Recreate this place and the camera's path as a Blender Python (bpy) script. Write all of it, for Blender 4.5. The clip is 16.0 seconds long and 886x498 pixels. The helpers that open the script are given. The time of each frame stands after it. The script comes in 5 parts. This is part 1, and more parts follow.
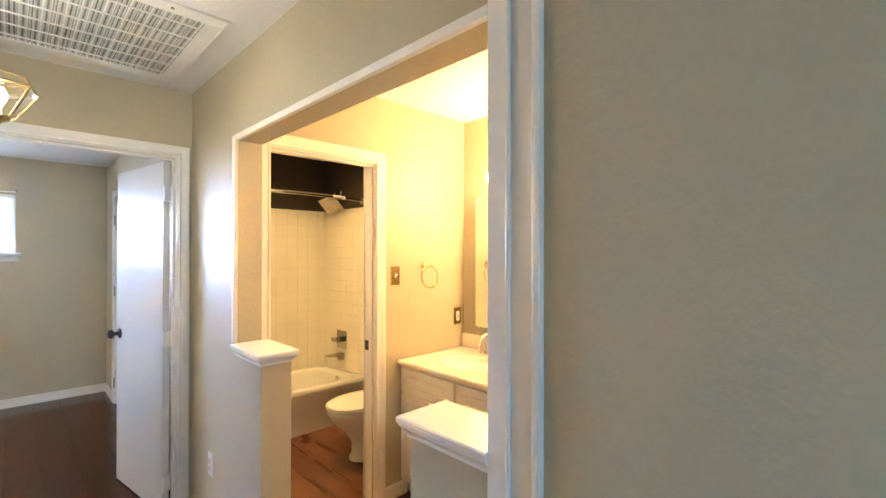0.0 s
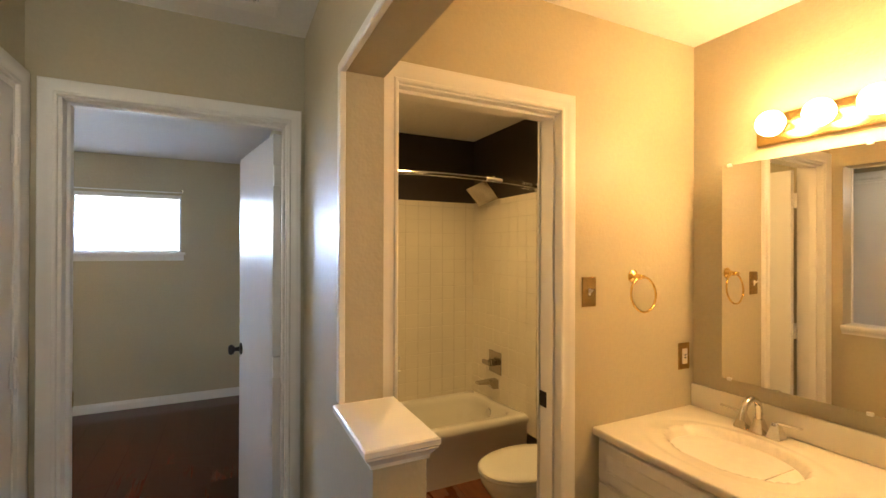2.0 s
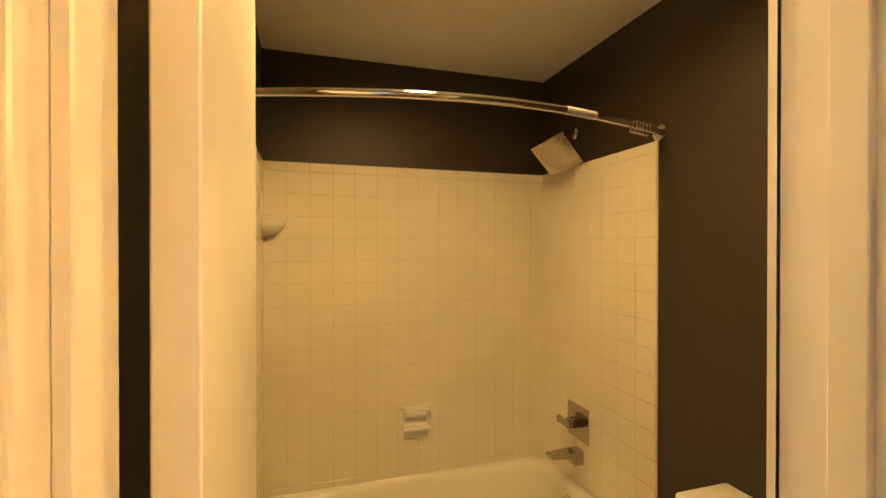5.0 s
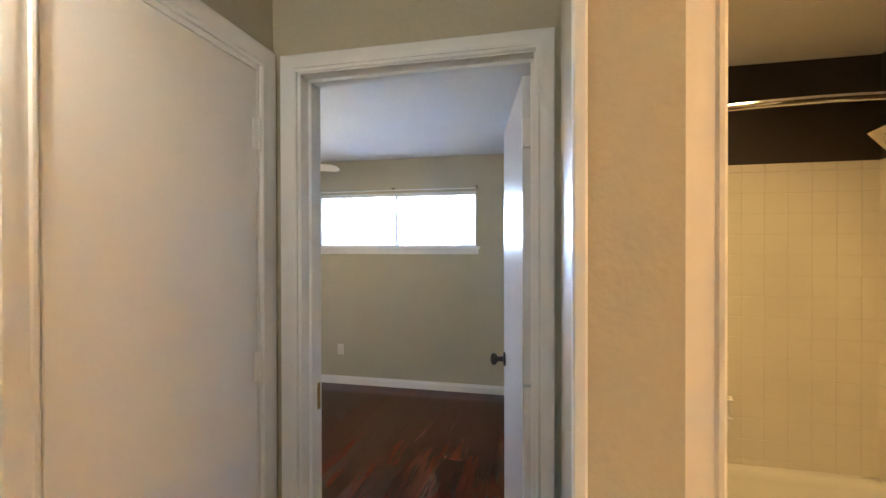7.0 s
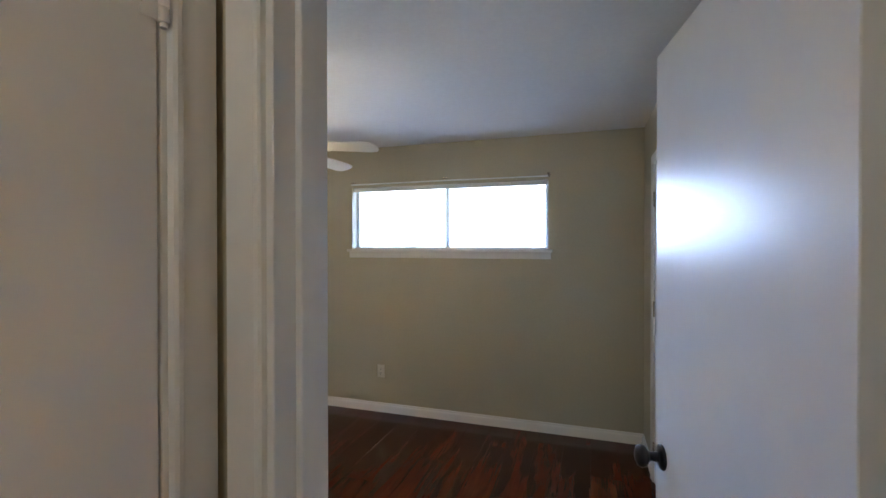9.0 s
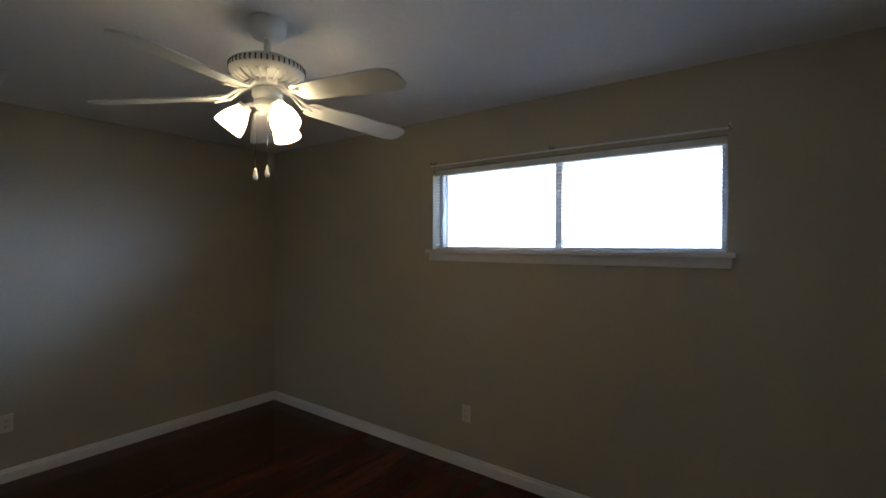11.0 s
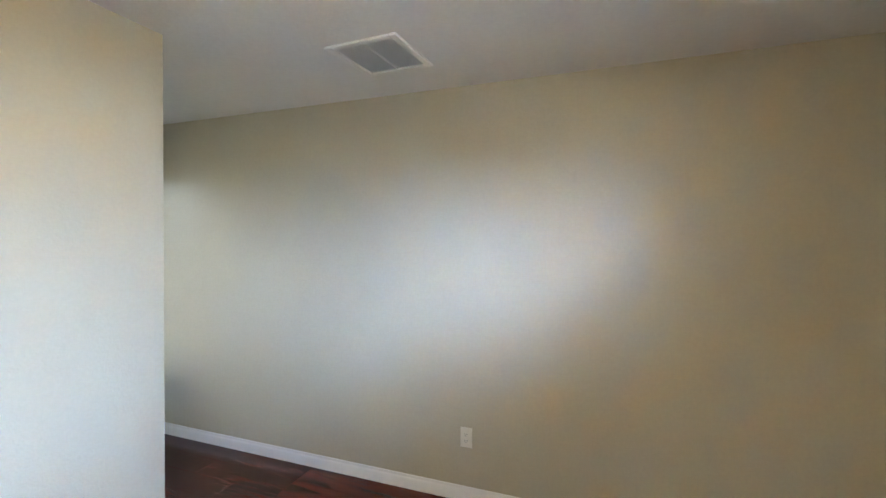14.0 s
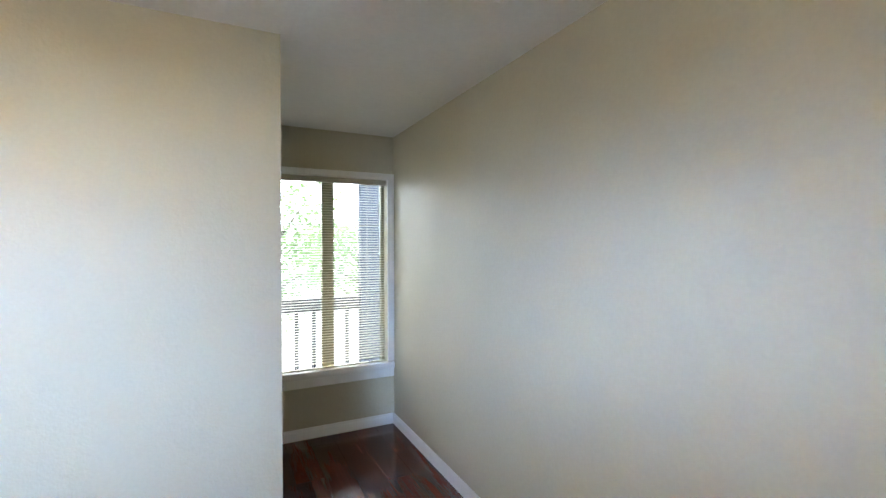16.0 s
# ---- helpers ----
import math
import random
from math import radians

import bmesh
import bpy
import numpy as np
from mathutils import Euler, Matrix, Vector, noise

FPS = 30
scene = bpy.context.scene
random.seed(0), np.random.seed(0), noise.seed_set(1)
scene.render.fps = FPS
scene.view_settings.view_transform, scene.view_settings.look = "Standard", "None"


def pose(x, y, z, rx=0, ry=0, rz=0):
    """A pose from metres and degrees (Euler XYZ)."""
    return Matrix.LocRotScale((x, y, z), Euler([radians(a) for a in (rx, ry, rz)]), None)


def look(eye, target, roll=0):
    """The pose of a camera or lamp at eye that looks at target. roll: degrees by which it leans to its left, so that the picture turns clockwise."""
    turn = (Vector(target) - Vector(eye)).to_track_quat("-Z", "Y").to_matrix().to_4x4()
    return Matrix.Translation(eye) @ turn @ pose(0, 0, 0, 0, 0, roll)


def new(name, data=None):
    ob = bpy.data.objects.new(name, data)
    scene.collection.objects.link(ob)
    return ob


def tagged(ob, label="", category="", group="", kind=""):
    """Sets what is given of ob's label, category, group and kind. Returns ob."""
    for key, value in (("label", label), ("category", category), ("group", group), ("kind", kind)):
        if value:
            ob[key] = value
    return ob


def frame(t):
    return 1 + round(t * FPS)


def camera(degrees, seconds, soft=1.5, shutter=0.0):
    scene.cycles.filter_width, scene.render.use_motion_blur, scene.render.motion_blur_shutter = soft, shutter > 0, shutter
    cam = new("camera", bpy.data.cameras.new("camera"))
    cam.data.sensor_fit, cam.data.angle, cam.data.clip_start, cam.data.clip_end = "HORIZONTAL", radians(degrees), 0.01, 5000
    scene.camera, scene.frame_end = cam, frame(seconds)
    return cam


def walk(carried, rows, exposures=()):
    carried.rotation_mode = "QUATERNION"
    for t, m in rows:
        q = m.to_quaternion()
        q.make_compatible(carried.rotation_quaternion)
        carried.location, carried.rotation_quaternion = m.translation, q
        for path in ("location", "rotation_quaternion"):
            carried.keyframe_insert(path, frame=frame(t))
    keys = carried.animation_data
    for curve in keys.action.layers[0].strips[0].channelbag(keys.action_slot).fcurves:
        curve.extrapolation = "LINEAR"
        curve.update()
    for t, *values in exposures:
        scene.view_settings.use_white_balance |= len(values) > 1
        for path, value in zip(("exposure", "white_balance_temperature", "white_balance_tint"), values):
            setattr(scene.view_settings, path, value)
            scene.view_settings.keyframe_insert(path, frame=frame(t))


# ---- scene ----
PATH = [
    (0, (0.460, -0.030, 1.511), (1.855, 1.403, 1.520), 0.07),
    (0.5, (0.614, 0.185, 1.519), (1.885, 1.729, 1.528), 0.08),
    (1, (0.747, 0.417, 1.523), (1.864, 2.076, 1.530), 0.01),
    (1.5, (0.825, 0.646, 1.523), (1.774, 2.407, 1.528), 0.17),
    (2, (0.903, 0.841, 1.516), (1.776, 2.641, 1.522), 0.19),
    (2.5, (1.036, 1.066, 1.524), (1.866, 2.886, 1.531), 0.19),
    (3, (1.141, 1.292, 1.506), (1.950, 3.122, 1.506), 0.18),
    (3.2, (1.168, 1.391, 1.509), (1.984, 3.217, 1.510), -0.08),
    (5.3, (1.516, 1.893, 1.511), (1.988, 3.837, 1.500), 0.01),
    (5.5, (1.499, 1.868, 1.512), (1.884, 3.831, 1.502), 0.01),
    (6, (1.370, 1.728, 1.508), (1.610, 3.714, 1.497), 0.00),
    (6.5, (1.226, 1.565, 1.497), (1.177, 3.564, 1.481), -0.06),
    (7, (1.140, 1.486, 1.487), (0.700, 3.437, 1.475), -0.11),
    (7.5, (1.058, 1.532, 1.483), (0.453, 3.439, 1.472), -0.01),
    (8, (0.934, 1.722, 1.498), (0.312, 3.623, 1.482), 0.03),
    (8.2, (0.881, 1.802, 1.510), (0.317, 3.721, 1.499), 0.05),
    (9.2, (0.780, 2.400, 1.515), (0.150, 4.297, 1.500), 0.00),
    (10.3, (0.718, 3.036, 1.519), (0.079, 4.931, 1.507), 0.10),
    (10.5, (0.690, 3.151, 1.528), (-0.078, 4.997, 1.513), 0.13),
    (11, (0.645, 3.416, 1.516), (-0.540, 5.027, 1.499), 0.18),
    (11.5, (0.562, 3.673, 1.515), (-1.005, 4.915, 1.495), 0.29),
    (12, (0.327, 3.934, 1.512), (-1.484, 4.781, 1.493), 0.38),
    (12.5, (0.100, 4.184, 1.494), (-1.858, 4.593, 1.481), 0.27),
    (13, (-0.143, 4.411, 1.495), (-2.143, 4.420, 1.487), -0.05),
    (13.5, (-0.454, 4.592, 1.500), (-2.430, 4.284, 1.483), -0.03),
    (14, (-0.812, 4.820, 1.508), (-2.678, 4.102, 1.477), 0.29),
    (14.5, (-1.123, 4.914, 1.509), (-2.875, 3.950, 1.476), 0.25),
    (15, (-1.455, 4.937, 1.510), (-3.063, 3.749, 1.478), -0.01),
    (15.5, (-1.750, 4.927, 1.507), (-3.109, 3.460, 1.478), 0.05),
    (16, (-1.977, 4.987, 1.507), (-2.860, 3.193, 1.487), -0.12),
]
cam = camera(90.0, 16.0)
# the clip's own exposure and white balance: it stops down for the bedroom window and opens again towards the dark wall
EXPOSURE = [(0, 2.0, 5900, 10), (0.5, 1.68, 5950, 10), (1.0, 1.4, 6100, 10), (1.5, 1.1, 6300, 10), (2.5, 0.8, 6800, 10), (3.2, 0.85, 7100, 10), (5.3, 1.2, 6900, 10), (6.0, 1.27, 6700, 10), (7.0, 1.2, 5950, 10),
            (8.2, 0.95, 5850, 10), (10.3, -0.4, 6050, 10), (11.0, -1.0, 6250, 10), (12.2, -1.25, 6450, 10), (12.5, -0.5, 6350, 10), (13.0, 1.2, 6450, 10), (13.5, 1.5, 6400, 10), (14.0, 1.6, 6400, 10), (14.5, 1.6, 6350, 10), (15.0, 1.5, 6250, 10), (16, 1.42, 6400, 10)]
walk(cam, [(t, look(eye, target, roll)) for t, eye, target, roll in PATH], EXPOSURE)


# ---- world, sun, large lights ----
world = bpy.data.worlds.new("sky")
scene.world = world
world.use_nodes = True
wn = world.node_tree.nodes
sky = wn.new("ShaderNodeTexSky")
sky.sky_type = "NISHITA"
sky.sun_disc = False
sky.sun_elevation, sky.sun_rotation = radians(52), radians(250)
world.node_tree.links.new(sky.outputs[0], wn["Background"].inputs[0])
wn["Background"].inputs[1].default_value = 0.15

sun = new("sun", bpy.data.lights.new("sun", "SUN"))
sun.data.energy, sun.data.angle, sun.data.color = 5.0, radians(0.5), (1.0, 0.95, 0.88)
sun.matrix_world = look((-8.2, -3.0, 12.0), (0, 0, 0))

# daylight of the high window, in its opening, falling inwards and a little down
for dx, ax_, ay_, slope, cone, watts in ((-0.60, -3.25, 5.08, 0.15, 26, 1.9), (-0.40, -3.25, 4.50, 0.17, 28, 2.1), (-0.20, -3.25, 3.45, 0.20, 30, 3.0), (0.0, -2.10, 3.0, 0.30, 40, 4.6),
                                         (0.20, -0.95, 3.0, 0.30, 40, 4.2), (0.40, 0.25, 2.9, 0.24, 40, 2.2), (0.60, 1.15, 4.3, 0.22, 40, 9.5), (0.0, -1.10, 3.0, 0.70, 56, 4.0)):
    lamp = new("window_light", bpy.data.lights.new("window_light", "AREA"))
    lamp.data.shape, lamp.data.size, lamp.data.size_y = "RECTANGLE", 0.36, 0.42
    lamp.data.energy, lamp.data.color, lamp.data.spread = watts, (0.36, 0.56, 1.0), radians(cone)
    eye_ = Vector((-0.407 + dx, 6.20, 1.78))
    far_ = math.hypot(ax_ - eye_.x, ay_ - eye_.y)
    lamp.matrix_world = look(eye_, (ax_, ay_, 1.78 - slope * far_))

# daylight thrown up by the blind's slats towards the ceiling
lamp = new("window_light", bpy.data.lights.new("window_light", "AREA"))
lamp.data.shape, lamp.data.size, lamp.data.size_y = "RECTANGLE", 1.5, 0.40
lamp.data.energy, lamp.data.color, lamp.data.spread = 6.5, (0.62, 0.78, 1.0), radians(100)
lamp.matrix_world = look((-0.407, 6.20, 1.74), (-0.9, 4.6, 2.75))

lamp = new("alcove_light", bpy.data.lights.new("alcove_light", "AREA"))
lamp.data.shape, lamp.data.size, lamp.data.size_y = "RECTANGLE", 1.0, 0.5
lamp.data.energy, lamp.data.color, lamp.data.spread = 6.5, (0.50, 0.70, 1.0), radians(150)
lamp.matrix_world = look((-2.73, 1.02, 2.36), (-2.73, 3.0, 0.4))

# unseen cool fill lamps added in front of the hall's closed walls, behind the walk
lamp = new("hall_side_fill", bpy.data.lights.new("hall_side_fill", "AREA"))
lamp.data.shape, lamp.data.size, lamp.data.size_y = "RECTANGLE", 0.75, 1.95
lamp.data.energy, lamp.data.color = 3.4, (0.48, 0.75, 1.0)
lamp.matrix_world = look((0.315, -1.10, 1.02), (1.315, -0.95, 1.02))
lamp = new("hall_end_fill", bpy.data.lights.new("hall_end_fill", "AREA"))
lamp.data.shape, lamp.data.size, lamp.data.size_y = "RECTANGLE", 0.75, 1.95
lamp.data.energy, lamp.data.color = 2.6, (0.50, 0.76, 1.0)
lamp.matrix_world = look((0.735, -1.66, 1.02), (0.735, 2.0, 1.02))


# ---- small tools ----
def box(bm, x0, y0, z0, x1, y1, z1, bevel=0.0, seg=1):
    vs = [bm.verts.new((x, y, z)) for z in (z0, z1) for y in (y0, y1) for x in (x0, x1)]
    fs = [bm.faces.new([vs[i] for i in q]) for q in ((0, 2, 3, 1), (4, 5, 7, 6), (0, 1, 5, 4), (2, 6, 7, 3), (0, 4, 6, 2), (1, 3, 7, 5))]
    if bevel > 0:
        es = list({e for f in fs for e in f.edges})
        bmesh.ops.bevel(bm, geom=es, offset=bevel, segments=seg, affect="EDGES", profile=0.5)
    return bm


def lathe(bm, prof, seg=24, cx=0.0, cy=0.0, cz=0.0, m=None):
    """A surface of revolution about z from (radius, height) pairs; m turns it."""
    rings = []
    for r, z in prof:
        if r < 1e-5:
            rings.append([bm.verts.new((cx, cy, cz + z))])
        else:
            rings.append([bm.verts.new((cx + r * math.cos(2 * math.pi * i / seg), cy + r * math.sin(2 * math.pi * i / seg), cz + z)) for i in range(seg)])
    for a, b in zip(rings, rings[1:]):
        for i in range(seg):
            j = (i + 1) % seg
            q = [a[0]] if len(a) == 1 else [a[i], a[j]]
            q += [b[0]] if len(b) == 1 else [b[j], b[i]]
            if len(q) > 2:
                bm.faces.new(q)
    if m is not None:
        for v in {v for ring in rings for v in ring}:
            v.co = m @ v.co
    return bm


def tube(bm, pts, r, seg=10, cap=True):
    """A round bar along points; r is a number or one per point."""
    pts = [Vector(p) for p in pts]
    rs = r if isinstance(r, (list, tuple)) else [r] * len(pts)
    rings, side = [], None
    for i, p in enumerate(pts):
        d = (pts[min(i + 1, len(pts) - 1)] - pts[max(i - 1, 0)]).normalized()
        if side is None:
            side = d.cross(Vector((0, 0, 1)) if abs(d.z) < 0.9 else Vector((1, 0, 0))).normalized()
        side = (side - d * side.dot(d)).normalized()
        up = d.cross(side)
        rings.append([bm.verts.new(p + (side * math.cos(2 * math.pi * k / seg) + up * math.sin(2 * math.pi * k / seg)) * rs[i]) for k in range(seg)])
    for a, b in zip(rings, rings[1:]):
        for k in range(seg):
            bm.faces.new((a[k], a[(k + 1) % seg], b[(k + 1) % seg], b[k]))
    if cap:
        bm.faces.new(rings[0][::-1])
        bm.faces.new(rings[-1])
    return bm


def loft(bm, rings, cap=True):
    vs = [[bm.verts.new(p) for p in ring] for ring in rings]
    n = len(vs[0])
    for a, b in zip(vs, vs[1:]):
        for k in range(n):
            bm.faces.new((a[k], a[(k + 1) % n], b[(k + 1) % n], b[k]))
    if cap:
        bm.faces.new(vs[0][::-1])
        bm.faces.new(vs[-1])
    return bm


def to_mesh(name, bm, mat, smooth=40):
    bmesh.ops.recalc_face_normals(bm, faces=bm.faces)
    me = bpy.data.meshes.new(name)
    bm.to_mesh(me)
    bm.free()
    me.materials.append(mat)
    if smooth:
        me.shade_smooth()
        me.set_sharp_from_angle(angle=radians(smooth))
    return me


def part(name, bm, mat, parent=None, label="", smooth=40):
    ob = new(name, to_mesh(name, bm, mat, smooth))
    ob.parent = parent
    if label:
        ob["label"] = label
    return ob


def piece(name, me, parent, loc=(0, 0, 0), rz=0.0):
    ob = new(name, me)
    ob.parent = parent
    ob.location = loc
    ob.rotation_euler = (0, 0, rz)
    return ob


def thing(name, loc, label, category, group="", kind="", rz=0.0):
    ob = new(name)
    ob.empty_display_size = 0.1
    ob.location = loc
    ob.rotation_euler = (0, 0, rz)
    return tagged(ob, label, category, group, kind)


def setting(name, bm, mat, label, category, smooth=0):
    return tagged(part(name, bm, mat, None, "", smooth), label, category, kind="structure")


B = bmesh.new


# ---- materials ----
def material(name, color, rough=0.5, metal=0.0, spec=0.5, grain=None, bump=None, stain=None, coat=0.0):
    """grain: (scale, amount) of fine colour variation; stain: (scale, amount) of broad variation; bump: list of (scale, height)."""
    m = bpy.data.materials.new(name)
    m.use_nodes = True
    nt = m.node_tree
    n, l = nt.nodes, nt.links
    p = n["Principled BSDF"]
    p.inputs["Base Color"].default_value = (*color, 1)
    p.inputs["Roughness"].default_value = rough
    p.inputs["Metallic"].default_value = metal
    p.inputs["Specular IOR Level"].default_value = spec
    p.inputs["Coat Weight"].default_value = coat
    p.inputs["Coat Roughness"].default_value = 0.12
    geo = n.new("ShaderNodeNewGeometry")
    col = None
    for kind_, spec_ in (("stain", stain), ("grain", grain)):
        if not spec_:
            continue
        t = n.new("ShaderNodeTexNoise")
        t.inputs["Scale"].default_value = spec_[0]
        t.inputs["Detail"].default_value = 4
        l.new(geo.outputs["Position"], t.inputs["Vector"])
        mr = n.new("ShaderNodeMapRange")
        mr.interpolation_type = "SMOOTHSTEP"
        mr.inputs["From Min"].default_value, mr.inputs["From Max"].default_value = 0.2, 0.8
        mr.inputs["To Min"].default_value, mr.inputs["To Max"].default_value = 1 - spec_[1], 1 + spec_[1] * 0.6
        l.new(t.outputs["Fac"], mr.inputs["Value"])
        mix = n.new("ShaderNodeMix")
        mix.data_type, mix.blend_type = "RGBA", "MULTIPLY"
        mix.inputs["Factor"].default_value = 1
        if col is None:
            mix.inputs["A"].default_value = (*color, 1)
        else:
            l.new(col, mix.inputs["A"])
        l.new(mr.outputs["Result"], mix.inputs["B"])
        col = mix.outputs["Result"]
        if kind_ == "stain":
            rr = n.new("ShaderNodeMapRange")
            rr.inputs["To Min"].default_value, rr.inputs["To Max"].default_value = max(0.03, rough - 0.015), min(1, rough + 0.015)
            l.new(t.outputs["Fac"], rr.inputs["Value"])
            l.new(rr.outputs["Result"], p.inputs["Roughness"])
    if col is not None:
        l.new(col, p.inputs["Base Color"])
    last = None
    for scale, height in bump or ():
        t = n.new("ShaderNodeTexNoise")
        t.inputs["Scale"].default_value = scale
        t.inputs["Detail"].default_value = 2.5
        l.new(geo.outputs["Position"], t.inputs["Vector"])
        b = n.new("ShaderNodeBump")
        b.inputs["Strength"].default_value = 1.0
        b.inputs["Distance"].default_value = height
        l.new(t.outputs["Fac"], b.inputs["Height"])
        if last:
            l.new(last, b.inputs["Normal"])
        last = b.outputs["Normal"]
    if last:
        l.new(last, p.inputs["Normal"])
    return m


def glow(name, color, strength):
    m = bpy.data.materials.new(name)
    m.use_nodes = True
    p = m.node_tree.nodes["Principled BSDF"]
    p.inputs["Base Color"].default_value = (*color, 1)
    p.inputs["Emission Color"].default_value = (*color, 1)
    p.inputs["Emission Strength"].default_value = strength
    p.inputs["Roughness"].default_value = 0.25
    return m


def clear_glass(name, color=(1, 1, 1), rough=0.0):
    m = bpy.data.materials.new(name)
    m.use_nodes = True
    p = m.node_tree.nodes["Principled BSDF"]
    p.inputs["Base Color"].default_value = (*color, 1)
    p.inputs["Transmission Weight"].default_value = 1.0
    p.inputs["Roughness"].default_value = rough
    p.inputs["IOR"].default_value = 1.45
    return m


def wood(name, dark, light, rough, by_object=True):
    """Stained boards: long grain along y, streaks, and each board a little different."""
    m = bpy.data.materials.new(name)
    m.use_nodes = True
    n, l = m.node_tree.nodes, m.node_tree.links
    p = n["Principled BSDF"]
    geo, info = n.new("ShaderNodeNewGeometry"), n.new("ShaderNodeObjectInfo")
    rnd = info.outputs["Random"] if by_object else geo.outputs["Random Per Island"]
    off = n.new("ShaderNodeVectorMath")
    off.operation = "MULTIPLY_ADD"
    off.inputs[1].default_value = (1, 1, 1)
    comb = n.new("ShaderNodeCombineXYZ")
    mul = n.new("ShaderNodeMath")
    mul.operation = "MULTIPLY"
    mul.inputs[1].default_value = 37.0
    l.new(rnd, mul.inputs[0])
    for k in range(3):
        l.new(mul.outputs[0], comb.inputs[k])
    l.new(geo.outputs["Position"], off.inputs[0])
    l.new(comb.outputs[0], off.inputs[2])
    mp = n.new("ShaderNodeMapping")
    mp.inputs["Scale"].default_value = (10.0, 1.3, 10.0)
    l.new(off.outputs[0], mp.inputs["Vector"])
    t = n.new("ShaderNodeTexNoise")
    t.inputs["Scale"].default_value, t.inputs["Detail"].default_value, t.inputs["Distortion"].default_value = 1.0, 5, 0.4
    l.new(mp.outputs[0], t.inputs["Vector"])
    mp2 = n.new("ShaderNodeMapping")
    mp2.inputs["Scale"].default_value = (160.0, 5.0, 160.0)
    l.new(off.outputs[0], mp2.inputs["Vector"])
    t2 = n.new("ShaderNodeTexNoise")
    t2.inputs["Scale"].default_value, t2.inputs["Detail"].default_value = 1.0, 3
    l.new(mp2.outputs[0], t2.inputs["Vector"])
    ramp = n.new("ShaderNodeValToRGB")
    ramp.color_ramp.elements[0].position, ramp.color_ramp.elements[0].color = 0.26, (*dark, 1)
    ramp.color_ramp.elements[1].position, ramp.color_ramp.elements[1].color = 0.80, (*light, 1)
    l.new(t.outputs["Fac"], ramp.inputs[0])
    tone = n.new("ShaderNodeMapRange")
    tone.inputs["To Min"].default_value, tone.inputs["To Max"].default_value = 0.78, 1.2
    l.new(rnd, tone.inputs["Value"])
    fine = n.new("ShaderNodeMapRange")
    fine.inputs["From Min"].default_value, fine.inputs["From Max"].default_value = 0.35, 0.65
    fine.inputs["To Min"].default_value, fine.inputs["To Max"].default_value = 0.8, 1.1
    l.new(t2.outputs["Fac"], fine.inputs["Value"])
    mm = n.new("ShaderNodeMath")
    mm.operation = "MULTIPLY"
    l.new(tone.outputs[0], mm.inputs[0])
    l.new(fine.outputs[0], mm.inputs[1])
    mix = n.new("ShaderNodeMix")
    mix.data_type, mix.blend_type = "RGBA", "MULTIPLY"
    mix.inputs["Factor"].default_value = 1
    l.new(ramp.outputs[0], mix.inputs["A"])
    l.new(mm.outputs[0], mix.inputs["B"])
    l.new(mix.outputs["Result"], p.inputs["Base Color"])
    b = n.new("ShaderNodeBump")
    b.inputs["Distance"].default_value = 0.0004
    l.new(t2.outputs["Fac"], b.inputs["Height"])
    l.new(b.outputs[0], p.inputs["Normal"])
    rr = n.new("ShaderNodeMapRange")
    rr.inputs["To Min"].default_value, rr.inputs["To Max"].default_value = rough - 0.06, rough + 0.08
    l.new(t.outputs["Fac"], rr.inputs["Value"])
    l.new(rr.outputs[0], p.inputs["Roughness"])
    p.inputs["Specular IOR Level"].default_value = 0.30
    return m


def tile_glaze(name, color):
    m = material(name, color, rough=0.16, bump=[(9.0, 0.0012)], stain=(3.0, 0.05))
    return m


WALL = material("wall_paint", (0.50, 0.447, 0.322), rough=0.45, spec=0.36, grain=(60, 0.03), stain=(1.3, 0.05), bump=[(42, 0.0014), (110, 0.0008)])
DARKWALL = material("dark_wall_paint", (0.040, 0.030, 0.021), rough=0.5, grain=(40, 0.06), stain=(1.5, 0.08), bump=[(30, 0.001), (90, 0.0006)])
CEIL = material("ceiling_paint", (0.80, 0.78, 0.76), rough=0.85, grain=(50, 0.03), stain=(1.1, 0.04), bump=[(25, 0.0018), (80, 0.001)])
TRIM = material("white_trim_paint", (0.80, 0.78, 0.75), rough=0.3, grain=(12, 0.025))
DOOR = material("door_paint", (0.79, 0.77, 0.75), rough=0.27, grain=(9, 0.02))
CABPAINT = material("cabinet_paint", (0.80, 0.76, 0.68), rough=0.32, grain=(30, 0.03), stain=(3.0, 0.04), bump=[(25, 0.0004)])
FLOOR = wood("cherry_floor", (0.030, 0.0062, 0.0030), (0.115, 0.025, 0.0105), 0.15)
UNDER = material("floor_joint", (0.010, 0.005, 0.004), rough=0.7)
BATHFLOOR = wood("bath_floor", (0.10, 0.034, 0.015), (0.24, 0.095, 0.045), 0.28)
TILE = tile_glaze("cream_tile", (0.78, 0.73, 0.62))
GROUT = material("grout", (0.66, 0.60, 0.49), rough=0.8, grain=(60, 0.1))
PORCELAIN = material("porcelain", (0.80, 0.78, 0.72), rough=0.12, stain=(2.0, 0.02))
MARBLE = material("cultured_marble", (0.80, 0.75, 0.64), rough=0.14, stain=(4.0, 0.05), grain=(15, 0.02))
CHROME = material("chrome", (0.78, 0.76, 0.73), rough=0.10, metal=1.0, grain=(40, 0.03))
NICKEL = material("brushed_nickel", (0.60, 0.56, 0.50), rough=0.26, metal=1.0, grain=(80, 0.06))
BRASS = material("antique_brass", (0.58, 0.42, 0.18), rough=0.24, metal=1.0, grain=(60, 0.08), stain=(6, 0.1))
